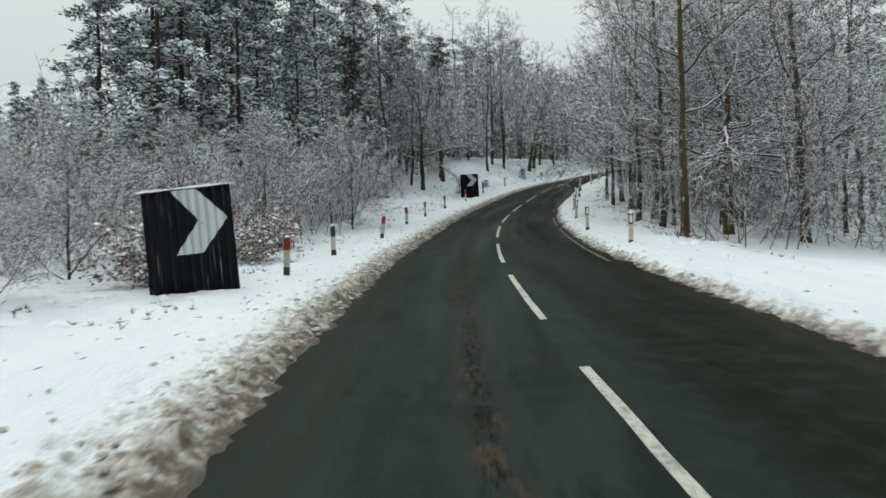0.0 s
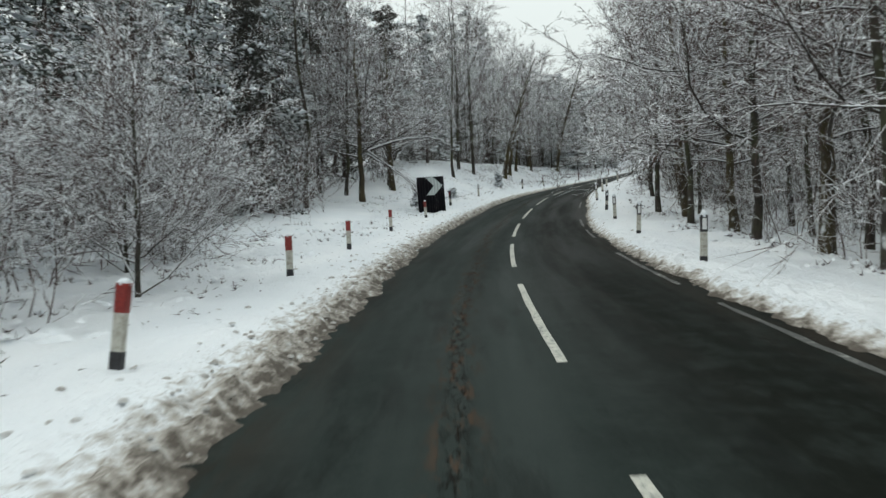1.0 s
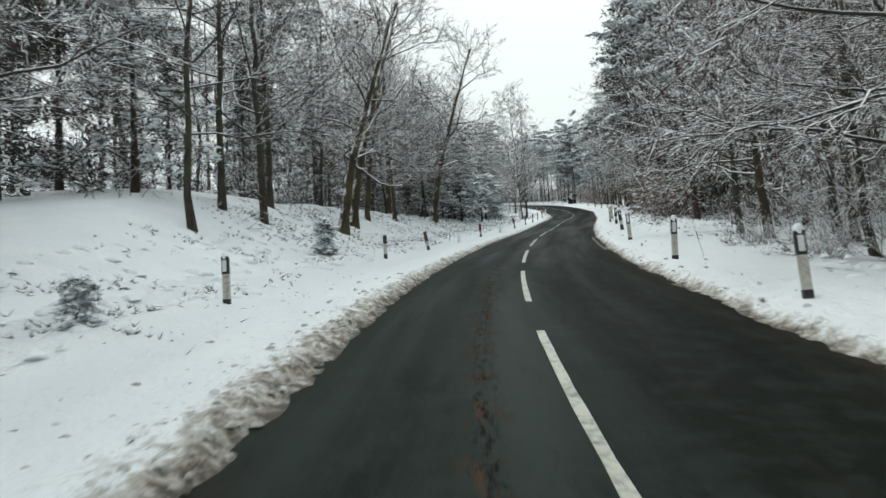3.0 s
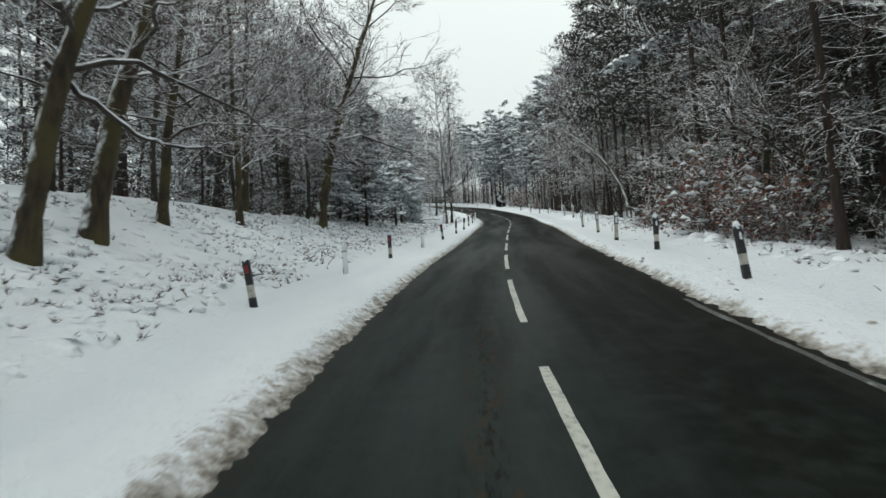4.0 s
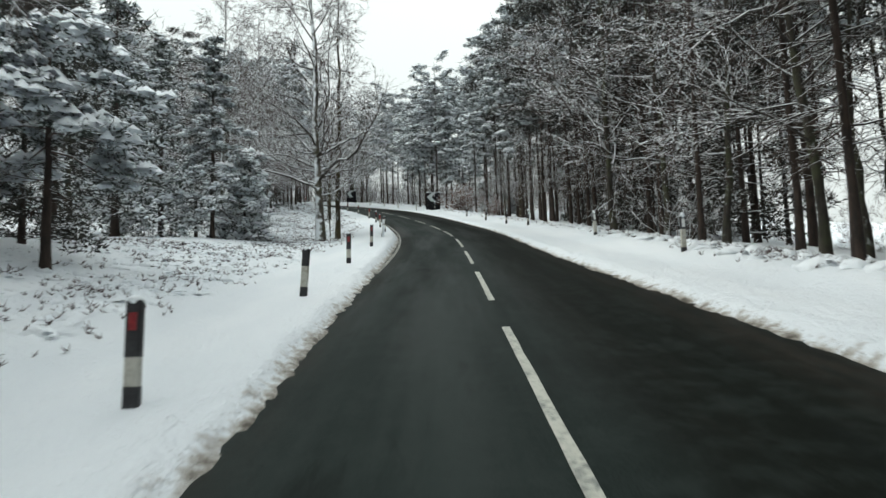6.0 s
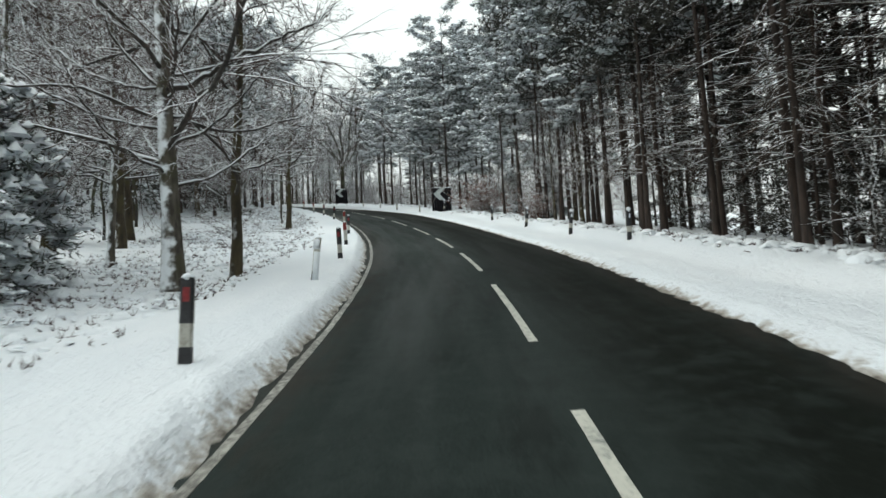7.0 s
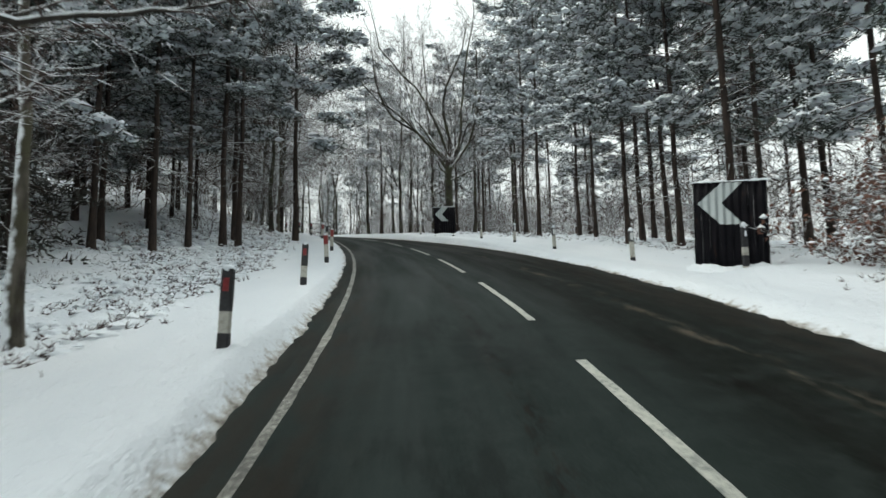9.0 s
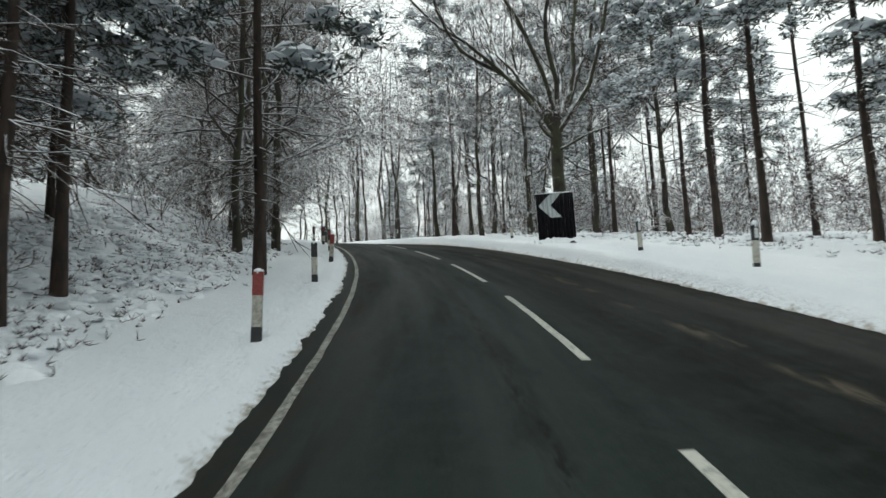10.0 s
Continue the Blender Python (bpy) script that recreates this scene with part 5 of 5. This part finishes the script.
    # dark firs added to fill gaps, standing in for the wood's dim interior
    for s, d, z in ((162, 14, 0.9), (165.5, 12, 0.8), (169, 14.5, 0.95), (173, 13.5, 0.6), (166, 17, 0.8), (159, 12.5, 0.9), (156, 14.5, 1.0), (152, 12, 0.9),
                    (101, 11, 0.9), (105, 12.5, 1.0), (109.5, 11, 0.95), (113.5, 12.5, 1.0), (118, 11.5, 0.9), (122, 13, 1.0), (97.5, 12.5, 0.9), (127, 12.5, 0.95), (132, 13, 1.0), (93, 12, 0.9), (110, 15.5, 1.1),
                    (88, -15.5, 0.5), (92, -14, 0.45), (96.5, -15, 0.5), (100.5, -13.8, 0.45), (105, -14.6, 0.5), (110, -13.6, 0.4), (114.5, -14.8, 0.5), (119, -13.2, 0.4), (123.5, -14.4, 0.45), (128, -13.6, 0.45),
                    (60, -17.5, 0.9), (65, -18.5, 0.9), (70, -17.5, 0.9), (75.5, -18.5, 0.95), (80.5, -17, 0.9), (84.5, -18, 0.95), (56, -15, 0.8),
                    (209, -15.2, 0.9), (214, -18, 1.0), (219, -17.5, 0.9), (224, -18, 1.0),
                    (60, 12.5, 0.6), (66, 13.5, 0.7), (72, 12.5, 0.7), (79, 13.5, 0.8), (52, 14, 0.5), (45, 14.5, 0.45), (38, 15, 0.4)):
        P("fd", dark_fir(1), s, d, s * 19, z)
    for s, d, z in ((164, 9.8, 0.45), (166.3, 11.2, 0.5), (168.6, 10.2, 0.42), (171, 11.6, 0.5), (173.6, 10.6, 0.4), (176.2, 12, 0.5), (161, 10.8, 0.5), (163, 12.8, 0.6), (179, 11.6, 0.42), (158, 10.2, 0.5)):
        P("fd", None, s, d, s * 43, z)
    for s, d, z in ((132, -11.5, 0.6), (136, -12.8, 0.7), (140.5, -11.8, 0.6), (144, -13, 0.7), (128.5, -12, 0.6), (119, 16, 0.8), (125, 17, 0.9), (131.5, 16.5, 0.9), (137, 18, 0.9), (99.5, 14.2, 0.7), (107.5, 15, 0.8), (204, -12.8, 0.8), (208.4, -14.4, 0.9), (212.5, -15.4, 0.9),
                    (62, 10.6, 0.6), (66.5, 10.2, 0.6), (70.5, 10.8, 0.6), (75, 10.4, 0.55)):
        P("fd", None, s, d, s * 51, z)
    # broad snow-laden crowns behind the heath
    for s, d, z in ((191, -17.4, 1.2), (197, -17.8, 1.2), (203, -14.0, 1.0), (178, -14.4, 1.2), (184.5, -15.6, 1.2), (171, -14.8, 1.1), (113, -12.9, 1.1), (121.6, -13.6, 1.1), (130, -13.4, 1.0)):
        P("low", None, s, d, s * 73, z)
    P("f2", None, 127.4, -9.8, 40, 0.62)
    P("f2", None, 131.6, -11.0, 160, 0.75)
    P("f3", fir(3, 14), 123.6, -11.6, 250, 0.7)
    P("laden", laden_fir(1), 60.9, -6.25, 0)
    P("laden", None, 63.6, -7.6, 130, 0.6)
    P("laden", None, 70.6, -7.1, 30, 0.45)
    P("laden", None, 71.4, -7.4, 80, 0.35)
    P("laden", None, 85, -7.4, 250, 0.7)
    P("low", None, 241, -7.4, 90, 0.9)
    P("low", None, 102, 9.2, 200, 0.8)
    P("low", None, 109, 9.8, 20, 0.8)
    P("thin", None, 180.6, 8.3, 70, 1.0)
    P("thin", None, 184.6, 9.4, 210, 0.9)
    P("thin", None, 182.4, 7.4, 310, 0.6)
    for s, d, i, z in ((181.6, 7.5, 3, 1.0), (186.2, 9.8, 1, 1.0), (176.4, 8.0, 2, 1.0), (189, 11.4, 2, 0.95)):
        P("p%d" % i, None, s, d, s * 31, z)
    for s, d, z in ((185.2, 7.9, 0.95), (179.6, 10.6, 1.05), (187.6, 8.2, 0.9)):
        P("pd", None, s, d, s * 37, z)
    P("f1", fir(1, 6), 189, 9.8, 40, 0.6)
    P("f1", None, 199.5, 11.2, 140, 0.5)
    for s, d, z in ((250, 9.2, 1.25), (257.5, 9.6, 1.3), (240.8, 13.0, 1.25), (246, 11.4, 1.2), (264, 7.6, 1.3), (254, 7.4, 1.2)):
        P("o3", None, s, d, s * 33, z)
    P("o3", None, 155, 7.3, 40, 1.1)
    P("o1", None, 152, 8.6, 140, 1.05)
    P("fork", lambda: forked_oak(np.random.default_rng(33)), 240.2, 6.9, 0)
    # long limbs that reach towards the road
    rng = np.random.default_rng(44)
    snowy_limb(oak_by_board, ((63.2, -10.6, 3.5), (63.4, -9.2, 4.1), (63.6, -7.7, 4.5), (63.8, -6.3, 4.4), (64, -5.4, 4.0), (64.1, -5.0, 3.3)), 0.075, rng)
    snowy_limb(oak_by_board, ((63.1, -10.8, 3.2), (62.6, -8.8, 2.5), (61.9, -7.5, 1.7), (61.5, -6.8, 1.2)), 0.055, rng)
    snowy_limb(oak_by_board, ((62.9, -10.8, 3.6), (62.3, -8.3, 2.1), (61.7, -7.1, 1.3)), 0.05, rng)
    snowy_limb(leaning, ((92.8, -8.9, 4.0), (93.5, -8.2, 3.4), (94, -7.4, 3.0), (94.5, -6.6, 2.95), (94.8, -6.2, 3.2)), 0.07, rng)
    snowy_limb(mottled, ((161.8, -7.6, 4.9), (161.9, -6.7, 5.4), (162.0, -5.6, 5.7), (162.1, -4.6, 6.2), (162.2, -3.8, 6.5)), 0.08, rng)
    for i in range(9):
        a, reach, up = i * 2.4 + 0.9, rng.uniform(2.8, 4.4), 2.6 + 0.35 * i
        ways = [(161.8 + math.cos(a) * f * reach, -7.6 + math.sin(a) * f * reach, up + z) for f, z in ((0.0, 0.0), (0.3, 0.15), (0.6, 0.6), (0.85, 1.3), (1.0, 2.0))]
        snowy_limb(mottled, ways, 0.045, rng)
    for i in range(24):
        a, up = i * 2.4 + 0.4, 2.9 + 0.2 * i
        reach = rng.uniform(3.4, 5.0) * (0.62 if math.cos(a) > 0.3 else 1.0)
        ways = [(193.9 + math.cos(a) * f * reach, -7.5 + math.sin(a) * f * reach, up + z) for f, z in ((0.0, 0.0), (0.3, 0.1), (0.6, 0.1), (0.85, 0.35), (1.0, 0.8))]
        snowy_limb(broad, ways, 0.05, rng)
    # shrubs along the verges
    P("s2", bush(2, 2.6, 900, M_TWIG_BROWN), 24.5, -8.2, 30, 0.9)
    P("s2", bush(2), 15.6, -8.3, 100, 0.9)
    P("s2", bush(2), 20.5, -7.6, 190, 0.75)
    for s, d, z in ((27, -9.4, 0.85), (22.5, -10.8, 0.85), (30.5, -10.8, 1.0), (37, -9.6, 0.9), (17, -11.2, 0.8), (12.5, -10, 0.6)):
        P("s1", None, s, d, s * 33, z)
    P("s1", None, 41, -10.2, 200, 0.9)
    P("s3", bush(3, 3.4), 39, -9.5, 10)
    P("s2", bush(2), 104.5, 7.2, 60, 1.5)
    P("s2", bush(2), 101, 7.6, 160, 1.3)
    P("s2", bush(2), 112, 6.6, 60, 0.6)
    P("s4", bush(4, 3.4, 2200, M_TWIG_BROWN, 22), 197.5, 7.9, 0, 0.95)
    P("s4", None, 203, 9.4, 200, 1.0)
    P("s4", bush(4), 184.3, 6.9, 80, 0.6)
    P("s3", bush(3), 76, 6.4, 10, 0.55)
    P("s3", bush(3), 80, 6.2, 70, 0.45)


WOODS = [
    # s from, to, d from, to, how many, spacing, kinds, size where the trees are young
    (28, 100, 8.5, 20, 54, 2.3, "ob oa ob oc oa", 0.9), (28, 110, 20, 46, 24, 3.6, "oa oc oa fa oc"),
    (95, 165, 8.5, 20, 50, 1.9, "pd pb pd oa pa ob pd"), (95, 170, 16, 44, 26, 3.4, "pa fa pc oc"),
    (158, 172, 8.5, 20, 8, 2.8, "pa pb pd pa ob"), (176, 212, 11, 22, 5, 3.4, "pa pb pa ob"), (160, 250, 22, 46, 10, 4.6, "pb ob oa"), (212, 300, 12, 56, 30, 4.2, "pa pc oc pb pa", 0.8),
    (33, 62, -22, -15.5, 16, 2.8, "fa fb oa fa oc"), (14, 60, -36, -20, 30, 3.0, "fb fb oa fa ob", 0.44), (15, 75, -58, -36, 40, 3.4, "fa fb fa oa", 0.6), (10, 90, -95, -58, 44, 4.4, "fa fb", 0.8),
    (60, 125, -30, -13.5, 42, 2.9, "oa ob oc pa fb fa"), (60, 130, -50, -30, 16, 4.4, "oa pa fa oc"),
    (118, 165, -32, -13, 26, 3.0, "fa fb pa oa"), (120, 215, -52, -32, 16, 4.4, "oa fb oc", 0.8),
    (165, 205, -32, -16, 14, 3.4, "oc oa fb ob", 0.72), (205, 226, -30, -11, 18, 2.8, "pa pd oa pa pc"), (226, 300, -42, -15, 48, 2.8, "oa oc fb fa oa pa"), (215, 310, -54, -30, 14, 4.8, "pa fa oa"),
    (263, 320, 6.5, 16, 28, 2.8, "oa oc oa", 1.3), (248, 264, 8.5, 22, 14, 3.2, "pa oa pc pb oa"), (264, 320, 16, 40, 26, 3.2, "oa fb pa"), (243, 318, -13, -6.2, 16, 3.0, "oa pa fb oc"),
]
FAR = {"oa": oak(11, 20, True), "ob": oak(12, 16, True), "oc": oak(13, 23, True), "pa": pine(11, 19, True), "pb": pine(12, 17, True), "pc": pine(13, 21, True),
       "pd": dead_pine(6, 18), "fa": fir(11, 19, True), "fb": fir(12, 15, True)}


def plant_woods():
    rng = np.random.default_rng(77)
    for s0, s1, d0, d1, count, gap, kinds, *low in WOODS:
        ks, tries, done = kinds.split(), 0, 0
        while done < count and tries < count * 12:
            tries += 1
            s, d = rng.uniform(s0, s1), rng.uniform(d0, d1)
            if STAND.free(s, d, gap):
                k = ks[int(rng.integers(len(ks)))]
                STAND.plant(k, FAR[k], s, d, rng.uniform(0, 360), rng.uniform(0.75, 1.15) * (low[0] if low else 1.0), "trees of the wood")
                done += 1


def plant_under():
    """Saplings and low shrubs between the trunks."""
    rng = np.random.default_rng(78)
    kinds = {"u1": bush(21, 2.4, 0, M_TWIG_BROWN, 9, 0.9), "u2": bush(22, 4.6, 0, None, 11, 1.1), "u3": bush(23, 1.7, 60, M_TWIG_BROWN, 8, 0.8), "u4": bush(24, 6.5, 0, M_TWIG_BROWN, 10, 1.2)}
    for s0, s1, d0, d1, count, mix in ((24, 95, 8.0, 20, 130, "u1 u2 u4 u4 u2"), (95, 165, 7.5, 20, 34, "u1 u2 u3 u4"), (160, 260, 9, 30, 34, "u1 u3 u2"), (14, 40, -18, -8.5, 26, "u1 u2 u4 u2"), (40, 62, -18, -12.5, 12, "u1 u2 u4 u2"),
                                       (60, 130, -24, -12, 40, "u1 u2 u4"), (130, 215, -30, -15, 22, "u1 u2 u4"), (215, 265, -16, -8, 22, "u1 u2 u3"), (195, 310, 24, 50, 26, "u2 u4 u4"),
                                       (250, 315, -30, -8, 20, "u2 u4 u1"), (250, 315, 7, 24, 20, "u2 u4 u1")):
        ks = mix.split()
        for _ in range(count):
            s, d = rng.uniform(s0, s1), rng.uniform(d0, d1)
            if STAND.free(s, d, 1.1):
                k = ks[int(rng.integers(len(ks)))]
                STAND.plant(k, kinds[k], s, d, rng.uniform(0, 360), rng.uniform(0.6, 1.2), "undergrowth")


def build_heath():
    """Snowed-over bracken and heather behind the posts."""
    rng = np.random.default_rng(79)
    shapes = [lump(rng, 1, 1, 0.7, rings=3, around=7) for _ in range(6)]
    shapes = [(v * rng.uniform(0.72, 1.28, v.shape), f) for v, f in shapes]
    vs, fs, n, at, way, caps = [], [], 0, [], [], []
    for s0, s1, d0, d1, count, size, stalks in ((84, 150, -12, -5.8, 1900, 0.18, 2600), (146, 210, -15, -5.9, 2000, 0.17, 3400), (205, 262, -13, -6.2, 1300, 0.22, 3400), (100, 200, 5.9, 8.8, 900, 0.26, 2200),
                                                (205, 250, 7.4, 12, 300, 0.2, 900), (10, 84, -11, -6.0, 900, 0.19, 700), (20, 100, 5.4, 9, 300, 0.18, 700)):
        s, d = rng.uniform(s0, s1, count), rng.uniform(d0, d1, count)
        p = place(s, d, -0.09)
        sz = rng.uniform(0.45, 1.3, count) * size
        for q, k in zip(p, sz):
            v, f = shapes[int(rng.integers(6))]
            a = rng.uniform(0, 6.28)
            c, e = math.cos(a), math.sin(a)
            w = np.stack([v[:, 0] * c - v[:, 1] * e, v[:, 0] * e + v[:, 1] * c, v[:, 2]], 1) * k * np.array([rng.uniform(0.8, 1.5), 1, 1]) + q
            vs.append(w)
            fs += [[i + n for i in poly] for poly in f]
            n += len(w)
        # snow caught on the heather tops
        m = stalks // 2
        s, d = rng.uniform(s0, s1, m), rng.uniform(d0, d1, m)
        caps.append(place(s, d, 0.0) + np.stack([np.zeros(m), np.zeros(m), rng.uniform(0.0, 0.13, m)], 1))
        # the stalks stand in drifts
        m = stalks // 6
        s, d = rng.uniform(s0, s1, m).repeat(6) + rng.normal(0, 0.35, m * 6), rng.uniform(d0, d1, m).repeat(6) + rng.normal(0, 0.35, m * 6)
        at.append(place(s, np.where(d < 0, np.minimum(d, -5.5), np.maximum(d, 5.5)), 0.03))
        way.append(np.stack([rng.normal(0, 0.5, m * 6), rng.normal(0, 0.5, m * 6), np.full(m * 6, 0.7)], 1))
    tagged(new("snow_hummocks", mesh_of("snow_hummocks", np.concatenate(vs), fs, M_SNOW)), "low hummocks of snow over heather beside the road", "snow", kind="stuff")
    v, f = pads(rng, np.concatenate(caps), 0.10, 0.5, 5)
    tagged(new("snow_clumps", mesh_of("snow_clumps", v, f, M_SNOW)), "small clumps of snow caught on heather tops", "snow", kind="stuff")
    v, f = tufts(rng, np.concatenate(at), np.concatenate(way), 4, 0.16, 0.009, 0.7)
    tagged(new("dead_bracken", mesh_of("dead_bracken", v, f, M_HEATH, False)), "brown bracken stalks poking through the snow", "bracken", kind="stuff")


def build_thicket():
    """The frosted young growth that closes the wood behind the trunks."""
    rng = np.random.default_rng(90)
    for s0, s1, d0, d1, count, tall, name in ((198, 275, 12, 26, 330, 4.6, "frosted_thicket"), (250, 320, 8, 44, 420, 6.5, "frosted_thicket"), (226, 300, -36, -14, 300, 6.5, "frosted_thicket"), (150, 318, 24, 52, 400, 5.5, "frosted_thicket"), (20, 150, 20, 44, 300, 6.0, "frosted_thicket"), (26, 96, 9.5, 22, 300, 6.5, "frosted_thicket"), (12, 62, -26, -11, 260, 5.0, "frosted_thicket"), (15, 130, -46, -20, 340, 6.0, "frosted_thicket"),
                                              (130, 318, -46, -22, 360, 5.5, "frosted_thicket")):
        at = []
        s, d = rng.uniform(s0, s1, count), rng.uniform(d0, d1, count)
        p = place(s, d)
        for q in p:
            h = tall * rng.uniform(0.35, 1.0)
            for _ in range(12):
                z = h * rng.random() ** 0.8
                w = 0.75 * (1 - 0.55 * z / h)
                foot = q + np.array([rng.normal(0, w), rng.normal(0, w), z])
                at.append((foot, foot + np.array([rng.normal(0, 0.3), rng.normal(0, 0.3), 0.55])))
        v, f = offshoots(rng, at, 17, 0.95, 0.013, 0.9, 0.7)
        tagged(new(name, mesh_of(name, v, f, M_TWIG, False)), "grey frosted young growth far behind the trunks", "thicket", kind="stuff")


def build_litter():
    """Clods thrown off the plough and twigs lying on the verges."""
    rng = np.random.default_rng(91)
    shapes = [lump(rng, 1, 1, 0.8, rings=2, around=6) for _ in range(5)]
    vs, fs, n = [], [], 0
    for s0, s1, side, count in ((-2, 80, -1, 1200), (-2, 110, 1, 170)):
        s = rng.uniform(s0, s1, count)
        u = rng.gamma(1.3, 0.42, count) + 0.10
        edge = np.interp(s, *(EDGE_L if side < 0 else EDGE_R))
        for q, k in zip(place(s, edge + side * u, 0.01), rng.uniform(0.015, 0.05, count)):
            v, f = shapes[int(rng.integers(5))]
            vs.append(v * k * np.array([rng.uniform(0.8, 1.6), rng.uniform(0.8, 1.3), 0.9]) + q)
            fs += [[i + n for i in poly] for poly in f]
            n += len(v)
    tagged(new("slush_clods", mesh_of("slush_clods", np.concatenate(vs), fs, M_CLOD)), "grey slush clods scattered over the verge", "snow", kind="stuff")
    foot, tip = [], []
    for s0, s1, d0, d1, count in ((-2, 84, -7.4, -4.6, 420), (84, 128, -9.5, -6.0, 160), (128, 215, -6.6, -5.4, 90), (10, 120, 4.6, 6.4, 160), (120, 215, 6.0, 7.6, 160)):
        s, d = rng.uniform(s0, s1, count), rng.uniform(d0, d1, count)
        a = place(s, d, 0.03)
        way = np.stack([rng.normal(0, 1, count), rng.normal(0, 1, count), np.abs(rng.normal(0, 0.35, count))], 1)
        way *= (rng.gamma(1.2, 0.035, count) + 0.02)[:, None] / np.linalg.norm(way, axis=1, keepdims=True)
        foot.append(a - way * 0.3)
        tip.append(a + way)
    lines = np.stack([np.concatenate(foot), np.concatenate(tip)], 1)
    tagged(new("twig_litter", mesh_of("twig_litter", *spikes_of(lines, np.full(len(lines), 0.009)), M_HEATH, False)), "dark twigs and stalks lying on the snow", "twigs", kind="stuff")


key_trees()
plant_woods()
plant_under()
build_thicket()
build_heath()
build_litter()
build_lines(ROAD)
